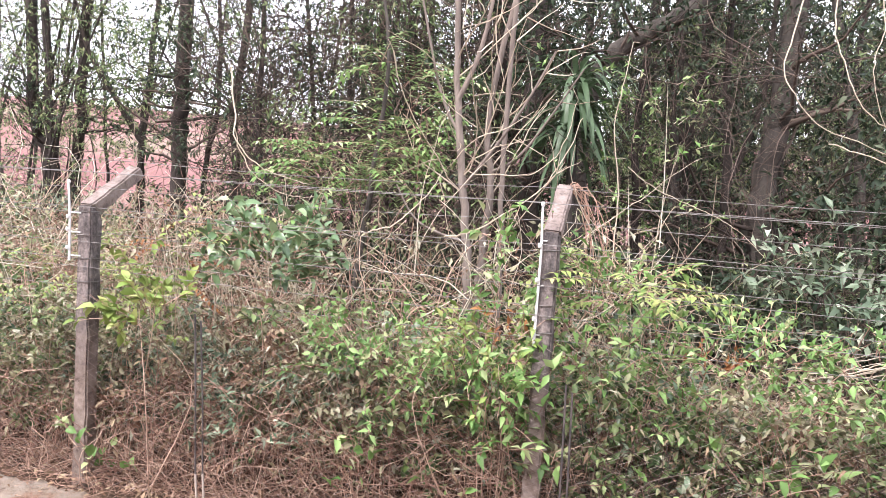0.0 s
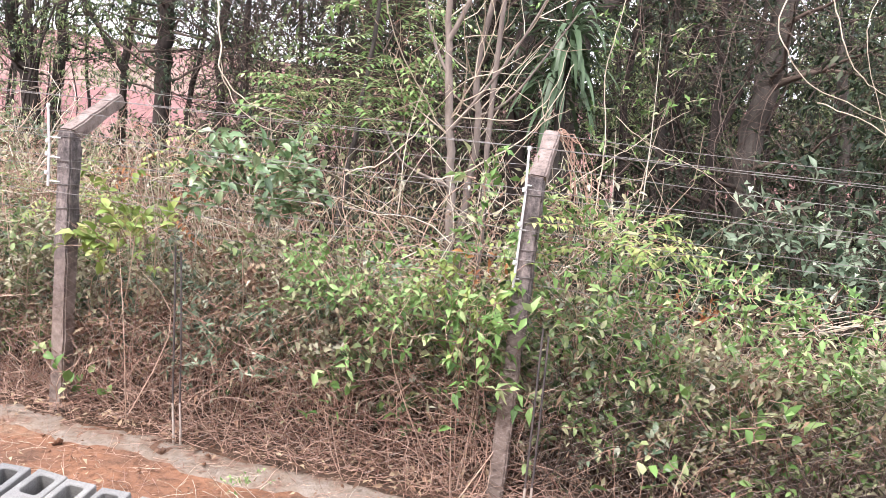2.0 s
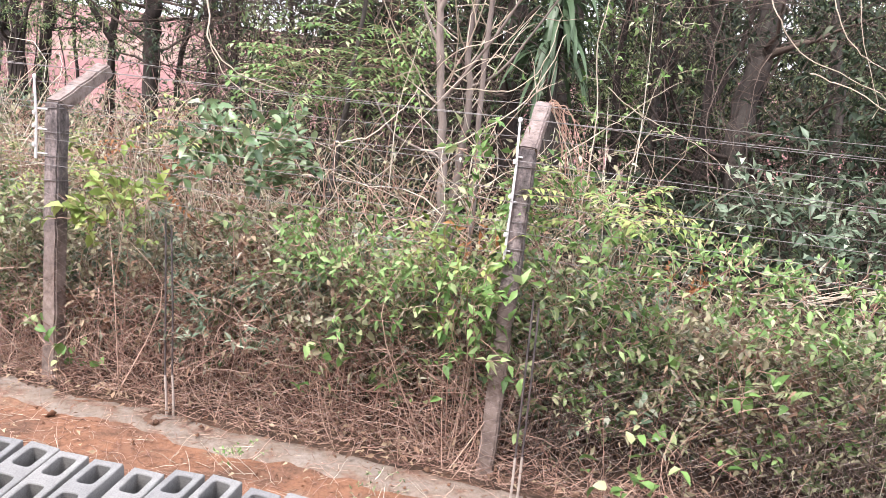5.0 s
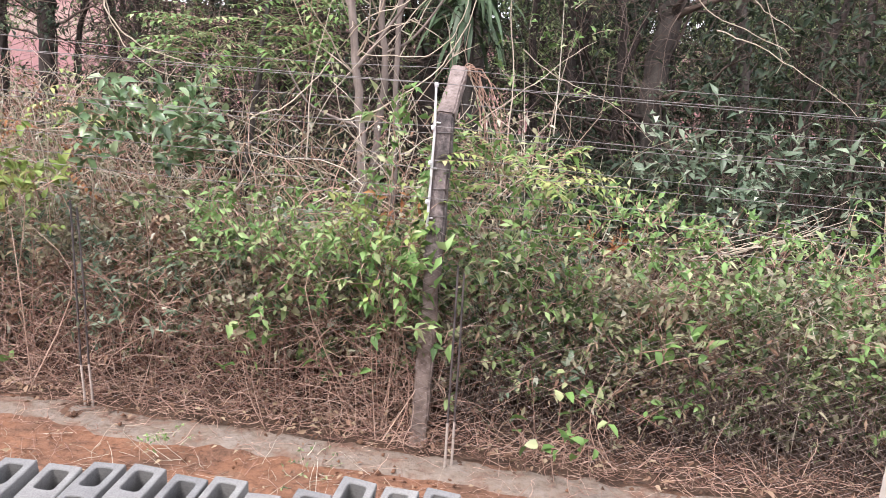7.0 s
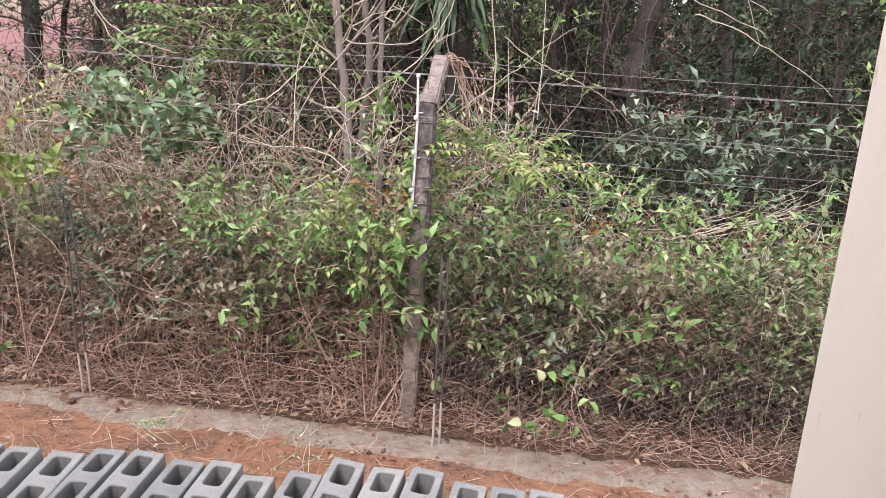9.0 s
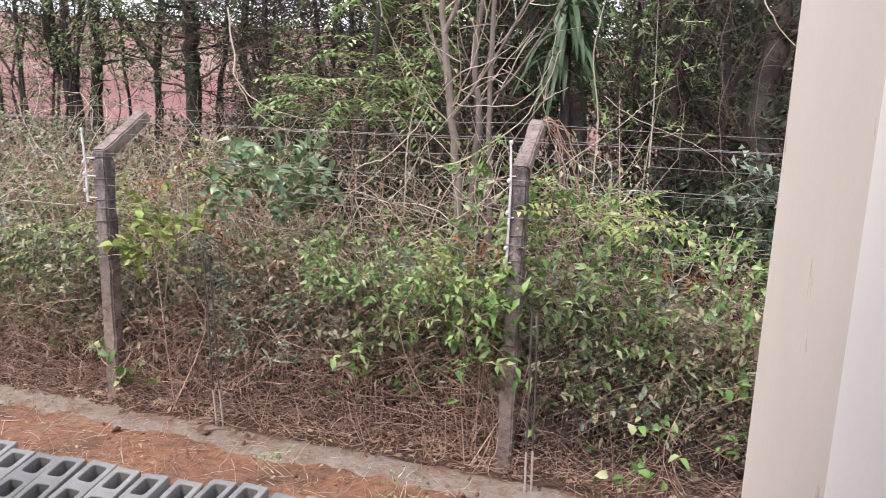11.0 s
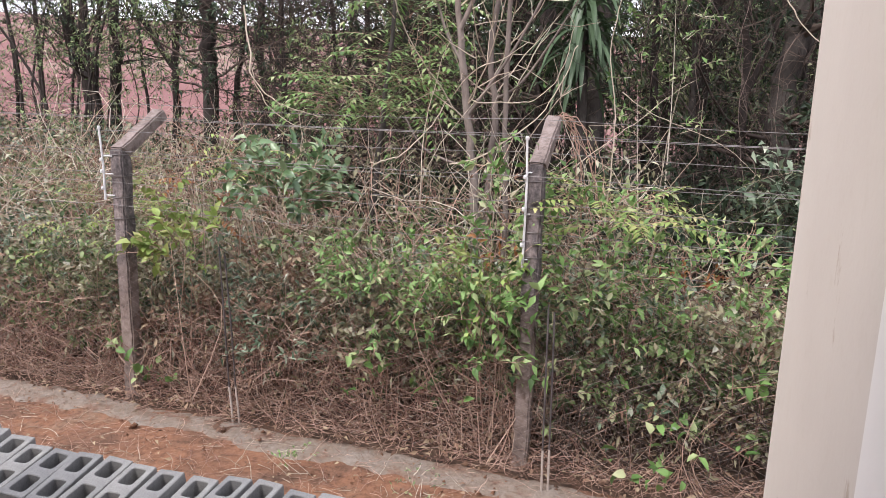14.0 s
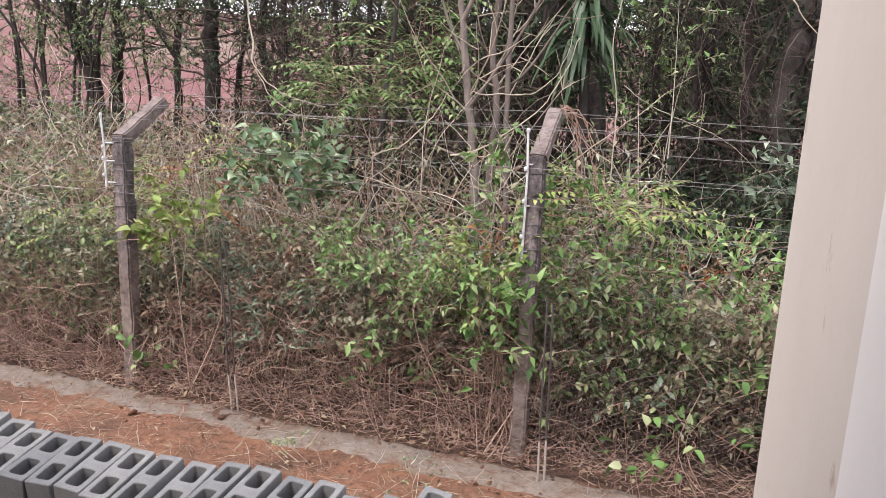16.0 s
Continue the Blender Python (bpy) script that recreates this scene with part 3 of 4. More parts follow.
def tree(ctrl, r0, r1, bark, leaf, label, limbs=10, limb_len=1.6, from_t=0.35, leaf_n=900, leaf_size=0.09, leaf_ratio=0.35, twig="twig_dark", sides=9, extra=(), crown_up=0.35, bend=0.22):
    """A tree along control points, with limbs, twigs and an airy crown."""
    thing = new("tree")
    thing.location = ctrl[0]
    c = np.asarray(ctrl, float) - np.asarray(ctrl[0], float)
    S, T, L = Stems(sides), Stems(3), Leaves()
    line = smooth_line(c, 5 * len(c))
    line[1:-1] += R.normal(0, r0 * 0.18, (len(line) - 2, 3))
    S.add(line, r0, r1, 0.05)
    tips = []
    for e, ra, rb in extra:
        e = np.asarray(e, float) - np.asarray(ctrl[0], float)
        l2 = smooth_line(e, 4 * len(e))
        S.add(l2, ra, rb, 0.05)
        tips += [l2[int(len(l2) * k)] for k in (0.5, 0.7, 0.85, 0.95)]
    for _ in range(limbs):
        t = R.uniform(from_t, 1.0)
        p = line[int(t * (len(line) - 1))]
        a = R.uniform(0, 2 * math.pi)
        d = np.array([math.cos(a), math.sin(a), crown_up + R.normal(0, 0.25)])
        limb = wander(p, d, limb_len * R.uniform(0.5, 1.2) * (1.2 - 0.5 * t), 7, bend, 0.06)
        T.add(limb, max(0.008, r1 * 0.3), 0.003)
        for _ in range(4):
            q = limb[R.randint(2, 8)]
            tw = wander(q, unit(limb[-1] - limb[0]) + R.normal(0, 0.7, 3), limb_len * 0.4 * R.uniform(0.5, 1.3), 5, bend, 0.03)
            T.add(tw, 0.006, 0.002)
            tips += [tw[3], tw[5]]
        tips.append(limb[-1])
    if leaf_n and tips:
        tips = np.array(tips)
        per = max(1, leaf_n // 9)
        for i in R.randint(0, len(tips), per):
            sprig(L, None, tips[i] + R.normal(0, 0.10, 3), R.normal(0, 1, 3) + [0, 0, -0.1], leaf_size * 4, 9, leaf_size, leaf_ratio)
    trunk = part_mesh("trunk", S.mesh("trunk", M[bark]), thing)
    if T.v:
        tagged(part_mesh("branchwork", T.mesh("branchwork", M[twig]), thing), kind="stuff")
    if L.v:
        tagged(part_mesh("crown", L.mesh("crown", M[leaf]), thing), kind="stuff")
    return tagged(thing, label, "tree", "trees of the wood")


def gz(x, y):
    return ground_z(x, y) - 0.03


# trees that stand out
DARKT = "dark-barked slender tree with sparse small leaves"
tree([(-7.5, 13, 0), (-7.58, 13, 2.2), (-7.85, 13, 3.0), (-7.95, 13, 3.9), (-8.1, 13, 8)], 0.13, 0.08, "bark_dark", "leaf_mid", DARKT, 14, 2.2, 0.3, 2400, 0.08)
tree([(-7.3, 12.8, 0), (-7.38, 12.8, 2.2), (-7.5, 12.8, 3.0), (-7.55, 12.8, 3.8), (-7.9, 12.9, 8)], 0.10, 0.06, "bark_dark", "leaf_mid", DARKT, 14, 2.2, 0.3, 2200, 0.08)
tree([(-7.2, 13.2, 0), (-7.25, 13.2, 2.0), (-7.15, 13.2, 3.2), (-7.15, 13.2, 4.0), (-6.9, 13.2, 8)], 0.11, 0.08, "bark_dark", "leaf_mid", DARKT, 14, 2.4, 0.35, 2200, 0.08)
tree([(-5.9, 13, 0), (-5.93, 13, 2.1), (-5.95, 13, 2.85), (-5.9, 13, 3.4), (-5.8, 13, 4.1), (-5.6, 13, 7.5)], 0.07, 0.045, "bark_dark", "leaf_mid", "dark forked tree with a slanting second stem", 10, 2.0, 0.5, 1600, 0.075,
     extra=[([(-5.95, 13, 2.8), (-6.3, 13, 3.3), (-6.62, 13, 3.8), (-6.95, 13, 4.3), (-7.3, 13, 5.4)], 0.055, 0.03)])
tree([(-4.55, 11.5, 0), (-4.57, 11.5, 2.2), (-4.58, 11.5, 3.1), (-4.55, 11.5, 4.0), (-4.5, 11.5, 8)], 0.125, 0.10, "bark_dark", "leaf_mid", "rough dark trunk with leafy shoots", 18, 1.8, 0.3, 3000, 0.08)
tree([(-3.7, 11.5, 0), (-3.68, 11.5, 1.7), (-3.7, 11.5, 2.5), (-3.74, 11.5, 3.3), (-3.65, 11.5, 4.0), (-3.4, 11.5, 8)], 0.075, 0.05, "bark_dark", "leaf_dark_shade", DARKT, 16, 2.0, 0.3, 2600, 0.08)
tree([(-4.2, 11.8, 0), (-4.3, 11.8, 2.3), (-4.1, 11.8, 3.6), (-4.3, 11.8, 7)], 0.045, 0.03, "bark_dark", "leaf_mid", DARKT, 12, 1.6, 0.3, 1600, 0.075)
PALE = "slim pale-barked tree with bare upswept branches"
tree([(0.24, 6.9, 0), (0.17, 6.9, 1.27), (0.10, 6.9, 2.0), (0.01, 6.9, 2.75), (-0.07, 6.9, 3.45), (-0.15, 6.9, 4.8)], 0.045, 0.022, "bark_pale", "leaf_bright", PALE, 8, 1.3, 0.3, 60, 0.06, twig="twig_pale", crown_up=0.9, bend=0.14,
     extra=[([(0.05, 6.9, 2.35), (0.2, 6.8, 2.55), (0.5, 6.7, 3.0), (0.75, 6.7, 3.5)], 0.018, 0.008), ([(-0.03, 6.9, 3.1), (0.15, 6.9, 3.6), (0.3, 6.9, 4.6)], 0.024, 0.012), ([(0.08, 6.85, 1.9), (-0.3, 6.8, 2.05), (-0.5, 6.8, 2.35)], 0.014, 0.006), ([(0.0, 6.9, 2.8), (-0.2, 6.9, 3.2), (-0.45, 6.9, 4.2)], 0.016, 0.008)])
tree([(0.26, 7.1, 0), (0.24, 7.1, 1.6), (0.28, 7.1, 2.3), (0.24, 7.1, 3.1), (0.5, 7.1, 4.6)], 0.04, 0.02, "bark_pale", "leaf_bright", PALE, 8, 1.2, 0.35, 60, 0.06, twig="twig_pale", crown_up=0.9, bend=0.14,
     extra=[([(0.26, 7.1, 2.5), (0.55, 7.0, 2.7), (1.0, 6.9, 3.4)], 0.016, 0.006)])
tree([(0.4, 7.0, 0), (0.42, 7.0, 1.4), (0.38, 7.0, 2.6), (0.42, 7.0, 4.4)], 0.028, 0.02, "bark_pale", "leaf_bright", PALE, 5, 1.1, 0.4, 30, 0.06, twig="twig_pale", crown_up=0.9, bend=0.14)
tree([(0.7, 9.6, 0), (0.66, 9.6, 2), (0.64, 9.6, 3.2), (0.6, 9.6, 4.2), (0.6, 9.7, 8)], 0.13, 0.10, "bark_dark", "leaf_dark_shade", "stout dark tree trunk hung with vines", 14, 2.0, 0.35, 2600, 0.10)
tree([(0.25, 10.4, 0), (0.3, 10.4, 2), (0.2, 10.4, 4.2), (0.1, 10.4, 8)], 0.10, 0.07, "bark_dark", "leaf_dark_shade", "stout dark tree trunk hung with vines", 14, 2.0, 0.35, 2600, 0.10)
tree([(1.25, 10.0, 0), (1.25, 10.0, 2), (1.3, 10.0, 3.3), (1.42, 10.0, 3.9), (1.76, 10.0, 4.25), (2.5, 10.1, 4.75), (3.4, 10.3, 5.6)], 0.12, 0.09, "bark_grey", "leaf_dark_shade", "leaning tree with one thick curved limb", 12, 1.8, 0.5, 2200, 0.10)
tree([(3.68, 10.5, 0), (3.65, 10.5, 1.2), (3.62, 10.5, 2.2), (3.7, 10.5, 3.2), (3.8, 10.5, 4.2), (4.0, 10.6, 9)], 0.17, 0.14, "bark_grey", "leaf_dark_shade", "thick grey trunk leaning slightly, lichen-flecked", 16, 2.4, 0.3, 3000, 0.10)
tree([(3.2, 10.5, 0), (3.17, 10.5, 2.6), (3.1, 10.5, 3.6), (3.04, 10.5, 4.5), (2.9, 10.5, 8)], 0.055, 0.04, "bark_dark", "leaf_dark_shade", DARKT, 10, 1.6, 0.3, 1200, 0.09,
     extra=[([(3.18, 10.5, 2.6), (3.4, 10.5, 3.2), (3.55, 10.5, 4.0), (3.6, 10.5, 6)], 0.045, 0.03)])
tree([(2.75, 11, 0), (2.75, 11, 2.8), (2.8, 11, 3.6), (2.9, 11, 4.6), (3.1, 11, 8)], 0.07, 0.05, "bark_dark", "leaf_dark_shade", DARKT, 10, 1.6, 0.3, 1200, 0.09,
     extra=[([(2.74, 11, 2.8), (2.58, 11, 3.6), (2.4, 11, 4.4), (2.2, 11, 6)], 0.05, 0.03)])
tree([(2.1, 10.8, 0), (2.15, 10.8, 1.8), (2.05, 10.8, 3.2), (2.15, 10.8, 5.2), (2.3, 10.8, 8)], 0.06, 0.04, "bark_dark", "leaf_dark_shade", DARKT, 10, 1.6, 0.3, 1200, 0.09)

# the wood behind
for i in range(10):
    x, y = -3.0 + i * 0.36 + R.normal(0, 0.1), R.uniform(9.2, 12)
    h = R.uniform(5.5, 8)
    tree([(x, y, 0), (x + R.normal(0, 0.2), y, h * 0.4), (x + R.normal(0, 0.5), y, h)], R.uniform(0.03, 0.07), 0.02, "bark_dark", ("leaf_dark_shade", "leaf_mid")[i % 2], "slim tree with dark leafy boughs", 20, 1.7, 0.25, 3200, 0.085, sides=6)
for i in range(56):
    x = R.uniform(-3.2, 12)
    y = R.uniform(10.5, 19) + max(0, -x) * 0.8
    h = R.uniform(6, 10)
    lean = R.normal(0, 0.6, 2)
    r0 = R.uniform(0.035, 0.13)
    tree([(x, y, gz(x, y)), (x + lean[0] * 0.3, y, h * 0.3), (x + lean[0] * 0.5 + R.normal(0, 0.2), y + lean[1], h * 0.6), (x + lean[0], y + lean[1], h)], r0, r0 * 0.5,
         ("bark_dark", "bark_grey")[i % 2], ("leaf_dark_shade", "leaf_mid", "leaf_dark_shade")[i % 3], "slender woodland tree with dark foliage", 14, 1.9, 0.32, 1600, 0.11, sides=6)
for i in range(26):
    x = R.uniform(-14, -3)
    y = R.uniform(11, 20)
    h = R.uniform(5, 9)
    r0 = R.uniform(0.02, 0.05)
    tree([(x, y, gz(x, y)), (x + R.normal(0, 0.4), y, h * 0.4), (x + R.normal(0, 0.9), y, h)], r0, r0 * 0.4, "bark_dark", "leaf_mid", "thin dark tree at the open edge of the wood", 14, 1.8, 0.25, 1300, 0.065, sides=6)


for i in range(8):
    x, y = -9.8 + i * 0.9 + R.normal(0, 0.2), R.uniform(13.0, 15.0)
    tree([(x, y, gz(x, y)), (x + R.normal(0, 0.25), y, 2.6), (x + R.normal(0, 0.6), y, 7.5)], R.uniform(0.025, 0.05), 0.02, "bark_dark", ("leaf_mid", "leaf_dark_shade")[i % 2], "slim tree with small-leaved boughs at the open edge", 22, 1.8, 0.56, 3000, 0.075, sides=6)


def wander_copies(protos, spots):
    """Repeats of a few grown plants, each turned its own way."""
    for k, (x, y) in enumerate(spots):
        if k >= len(protos):
            copy_thing(protos[k % len(protos)], pose(x, y, gz(x, y), 0, 0, R.uniform(0, 360)))


# undergrowth of the wood
def undergrowth(count, x0, x1, y0, y1, h0, h1, leaves, twig, label, sprigs, size):
    spots = [(R.uniform(x0, x1), R.uniform(y0, y1)) for _ in range(count)]
    spots = [(x, y + max(0, -x) * 0.6) for x, y in spots]
    protos = []
    for i in range(9):
        x, y = spots[i]
        protos.append(bush("understorey_shrub", x, y, gz(x, y), R.uniform(1.3, 2.2), R.uniform(h0, h1), sprigs, size, leaves[i % len(leaves)], twig, label, "shrub", group="understorey shrubs", ratio=0.38))
    wander_copies(protos, spots)


undergrowth(60, -2.4, 9, 8.2, 11.5, 1.0, 1.9, ("leaf_dark_shade", "leaf_dark_shade", "leaf_dark_shade", "leaf_mid"), "twig_dark", "understorey shrub, mostly in green darkened for the shade of the wood", 80, 0.10)
undergrowth(70, -2.0, 13, 13, 19, 2.4, 5.0, ("leaf_mid", "leaf_dark_shade", "leaf_mid", "leaf_dark_shade"), "twig_dark", "tall thin shrub deep in the wood", 85, 0.15)
undergrowth(60, 0.5, 17, 18, 23, 5.0, 9.0, ("leaf_dark_shade", "leaf_mid", "leaf_dark_shade"), "twig_dark", "tall dark thicket closing the wood", 150, 0.2)
spots = [(R.uniform(-13, -2.4), R.uniform(8.6, 14)) for _ in range(46)]
protos = []
for i in range(9):
    x, y = spots[i]
    protos.append(bush("edge_shrub", x, y, gz(x, y), R.uniform(1.3, 2.0), R.uniform(1.2, 2.2), 100, 0.09, ("leaf_mid", "leaf_dark_shade", "leaf_grey")[i % 3], "twig_brown", "leafy undergrowth shrub at the edge of the wood", "shrub", group="undergrowth at the open edge"))
wander_copies(protos, spots)


def thicket(name, x0, x1, y0, y1, n, h, material, label, r=(0.002, 0.006), length=(0.5, 1.4), bend=0.3, up=0.5, low=0.0, power=1.4):
    """A tangle of dry stems and vines that nobody could count."""
    S = Stems(3)
    for _ in range(n):
        x, off = R.uniform(x0, x1), R.uniform(y0, y1)
        y = fence_y(x) + off
        z = low + h * R.uniform(0, 1) ** power * 0.75
        d = np.array([R.normal(0, 1), R.normal(0, 0.6), R.normal(up, 0.6)])
        p = wander((x, y, max(z, 0.0)), d, R.uniform(*length), 7, bend, -0.06)
        p[:, 2] = np.clip(p[:, 2], 0.01, None)
        if y0 > -0.1:
            p[:, 1] = np.maximum(p[:, 1], fence_y(x) - 0.17 * (p[:, 0] - x) + y0)
        a = R.uniform(*r)
        S.add(p, a, a * 0.5)
    tagged(part_mesh(name, S.mesh(name, M[material], False)), label, "dry vines", kind="stuff")


thicket("dry_vine_tangle", -6, 1.0, -0.04, 0.35, 2700, 0.95, "twig_brown", "tangle of dry reddish-brown vines and dead stems along the netting", r=(0.0016, 0.0046), length=(0.25, 0.9), bend=0.42, up=0.3)
thicket("dead_stem_tangle", -7, 1.7, 0.9, 3.2, 2200, 1.9, "twig_brown", "dry brown stems behind the fence", up=0.8, r=(0.002, 0.006), length=(0.4, 1.2))
# the dry vines again, their shade given by the darker twig colour
thicket("shaded_vine_tangle", 0.9, 5, -0.04, 0.5, 1300, 1.0, "twig_dark", "dry vines in a colour darkened for the shade behind the netting", r=(0.0016, 0.0046), length=(0.25, 0.9), bend=0.42, up=0.3)
thicket("low_stem_tangle", 1.4, 6, 0.7, 3.0, 900, 1.2, "twig_brown", "dry brown stems low in the scrub behind the fence", up=0.6, r=(0.002, 0.006), length=(0.4, 1.0))
thicket("pale_stem_tangle", -6, 2.0, 0.5, 3.0, 1200, 2.3, "twig_pale", "pale dead stalks and bare vines behind the fence", up=1.0, length=(0.5, 1.5), bend=0.22, r=(0.002, 0.006))
thicket("dry_grass_fringe", -6, 5, -0.24, 0.15, 2400, 0.16, "twig_brown", "dead grass and runners along the footing", r=(0.0012, 0.003), length=(0.12, 0.45), up=0.2, bend=0.4)
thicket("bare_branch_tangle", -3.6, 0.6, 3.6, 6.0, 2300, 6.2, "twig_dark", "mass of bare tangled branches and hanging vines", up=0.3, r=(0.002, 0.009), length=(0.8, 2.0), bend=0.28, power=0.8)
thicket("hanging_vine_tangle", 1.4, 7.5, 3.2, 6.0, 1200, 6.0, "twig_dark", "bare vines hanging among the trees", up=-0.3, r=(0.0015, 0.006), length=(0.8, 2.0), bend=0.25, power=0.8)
thicket("undergrowth_tangle", -12, -2.0, 2.6, 7.0, 2200, 2.1, "twig_brown", "tangle of dry stems at the feet of the trees", up=0.5, r=(0.002, 0.007), length=(0.5, 1.5), power=0.9)
thicket("brown_straw", -5, 3, -1.5, -0.1, 1600, 0.03, "twig_brown", "dry brown stalks lying over the footing and the earth", r=(0.001, 0.0026), length=(0.05, 0.25), up=0.05, bend=0.2)
thicket("straw_on_earth", -5, 3, -1.9, -0.6, 700, 0.02, "twig_pale", "straw and broken stalks lying on the red earth", r=(0.001, 0.0028), length=(0.06, 0.28), up=0.0, bend=0.15)


def scatter_leaves(name, x0, x1, y0, y1, n, z0, z1, size, material, label, flat=False, ratio=0.45):
    L = Leaves()
    x = R.uniform(x0, x1, n)
    y = 5.25 - 0.176 * x + R.uniform(y0, y1, n)
    z = R.uniform(z0, z1, n)
    d = R.normal(0, 1, (n, 3))
    if flat:
        d[:, 2] *= 0.15
    else:
        d[:, 2] -= 0.4
    s = size * R.uniform(0.5, 1.4, n)
    L.add(np.stack([x, y, z], 1), d, s, s * ratio, 0.2)
    tagged(part_mesh(name, L.mesh(name, M[material])), label, "leaves", kind="stuff")


scatter_leaves("dry_leaf_litter", -6, 5, -0.32, 2.5, 6000, 0.03, 0.10, 0.055, "leaf_dry", "brown fallen leaves under the fence", True)
scatter_leaves("earth_litter", -5, 3, -1.9, -0.3, 500, 0.025, 0.05, 0.04, "leaf_dry", "withered leaves strewn on the red earth", True)
scatter_leaves("hanging_dry_leaves", -6, 5, -0.04, 0.8, 5000, 0.05, 1.0, 0.07, "leaf_dry", "withered leaves caught in the vines", ratio=0.25)
scatter_leaves("faded_hedge_leaves", -6, 5, -0.04, 0.9, 4200, 0.15, 1.2, 0.075, "leaf_olive", "faded narrow leaves in the scrub along the netting", ratio=0.26)
scatter_leaves("dry_scrub_leaves", -6, 1.8, 0.8, 3.2, 3200, 0.3, 1.9, 0.065, "leaf_dry", "withered leaves on the dead stems", ratio=0.3)
scatter_leaves("faded_scrub_leaves", -6, 1.8, 0.8, 3.4, 3600, 0.5, 2.1, 0.07, "leaf_olive", "faded olive leaves on the dry stems", ratio=0.4)
scatter_leaves("wood_floor_litter", -8, 8, 2.5, 7, 5000, 0.05, 0.12, 0.09, "leaf_dry", "fallen leaves on the floor of the wood", True)



def clods():
    """Crumbled earth and mortar lumps along the edges of the footing."""
    vs, fs = [], []
    tpl = np.array([(1, 0, 0), (-1, 0, 0), (0, 1, 0), (0, -1, 0), (0, 0, 1), (0, 0, -0.4)], float)
    tri = [(0, 2, 4), (2, 1, 4), (1, 3, 4), (3, 0, 4), (2, 0, 5), (1, 2, 5), (3, 1, 5), (0, 3, 5)]
    for i in range(700):
        x = R.uniform(-5.5, 3.5)
        y = 5.03 - 0.19 * x + (R.normal(0.03, 0.06) if i % 3 else R.normal(-0.36, 0.12))
        s = abs(R.normal(0, 0.008)) + 0.004
        q = tpl * s * R.uniform(0.6, 1.3, (6, 3)) + R.normal(0, s * 0.2, (6, 3))
        a = R.uniform(0, 6.28)
        q[:, :2] = q[:, :2] @ np.array([[math.cos(a), -math.sin(a)], [math.sin(a), math.cos(a)]])
        fs += [t[k] + 6 * i for t in tri for k in range(3)]
        vs.append(q + [x, y, 0.012 + s * 0.3])
    me = mesh_from("earth_clods", np.concatenate(vs), fs, np.full(len(fs) // 3, 3), M["earth"])
    tagged(part_mesh("earth_clods", me), "crumbled clods of earth and mortar along the footing", "clods", kind="stuff")


clods()

# scrub growing through the netting
HEDGE = [("leaf_mid", "twig_brown", 0.075), ("leaf_grey", "twig_brown", 0.075), ("leaf_mid", "twig_pale", 0.06), ("leaf_mid", "twig_brown", 0.085), ("leaf_grey", "twig_brown", 0.065), ("leaf_bright", "twig_brown", 0.07), ("leaf_olive", "twig_brown", 0.07), ("leaf_olive", "twig_pale", 0.06), ("leaf_dry", "twig_brown", 0.06)]
DRY = [("leaf_olive", "twig_pale", 0.06), ("leaf_olive", "twig_brown", 0.065), ("leaf_grey", "twig_pale", 0.06), ("leaf_dry", "twig_pale", 0.055), ("leaf_mid", "twig_brown", 0.065)]
for i in range(92):
    x = -5.6 + i * 0.115 + R.normal(0, 0.08)
    kinds, low = (DRY + HEDGE[:3], 0.22) if x < -2.3 else (HEDGE + DRY, 0.30) if x < 0.9 else (HEDGE, 0.12)
    leaf, twig, size = kinds[R.randint(0, len(kinds))]
    off = R.uniform(0.3, 0.7)
    h = R.uniform(0.8, 1.35)
    bush("hedge_shrub", x, fence_y(x) + off, 0.0, R.uniform(0.5, 0.85), h, 46, size, leaf, twig, "leafy scrub plant growing through the netting", "shrub", group="scrub along the fence", start_low=low, depth=0.5, ratio=0.5)
for i in range(54):
    x = -6.8 + i * 0.25 + R.normal(0, 0.12)
    leaf, twig, size = HEDGE[R.randint(0, 9)]
    off = R.uniform(0.6, 2.4)
    bush("scrub_plant", x, fence_y(x) + off, 0.02, R.uniform(0.6, 1.1), R.uniform(0.8, 1.4) * (0.8 if x > 1.4 else 1), 56, size * 1.1, leaf, twig, "scrub plant in the rough ground behind the fence", "shrub", group="scrub behind the fence", ratio=0.48)

# plants that stand out along the fence
bush("broadleaf_shrub", -1.25, 5.84, 0, 0.68, 1.94, 66, 0.11, "leaf_glossy", "twig_brown", "shrub with glossy grey-green oval leaves", "shrub", ratio=0.46, per=8, start_low=0.80)
bush("young_shoot", -1.68, 6.05, 0, 0.3, 2.1, 10, 0.07, "leaf_yellow", "twig_brown", "lime-green young shoot above the grey-green shrub", "shrub", "pinnate", start_low=0.85)
bush("fern_shrub", -3.08, 6.2, 0, 0.95, 1.66, 46, 0.06, "leaf_yellow", "twig_brown", "yellow-green feathery shrub behind the post", "shrub", "pinnate", start_low=0.7)
bush("fern_shrub", -2.38, 6.1, 0, 0.5, 1.85, 18, 0.055, "leaf_yellow", "twig_brown", "yellow-green feathery shrub beside the post", "shrub", "pinnate", start_low=0.8)
bush("climbing_vine", -1.97, 5.53, 0, 0.55, 1.42, 16, 0.10, "leaf_yellow", "twig_brown", "lime-green broad-leaved vine on the netting", "vine", start_low=0.78, ratio=0.6, depth=0.2)
bush("climbing_vine", -2.25, 5.8, 0, 0.35, 1.75, 14, 0.08, "leaf_yellow", "twig_brown", "lime-green vine climbing beside the post", "vine", start_low=0.55, ratio=0.5, depth=0.2)
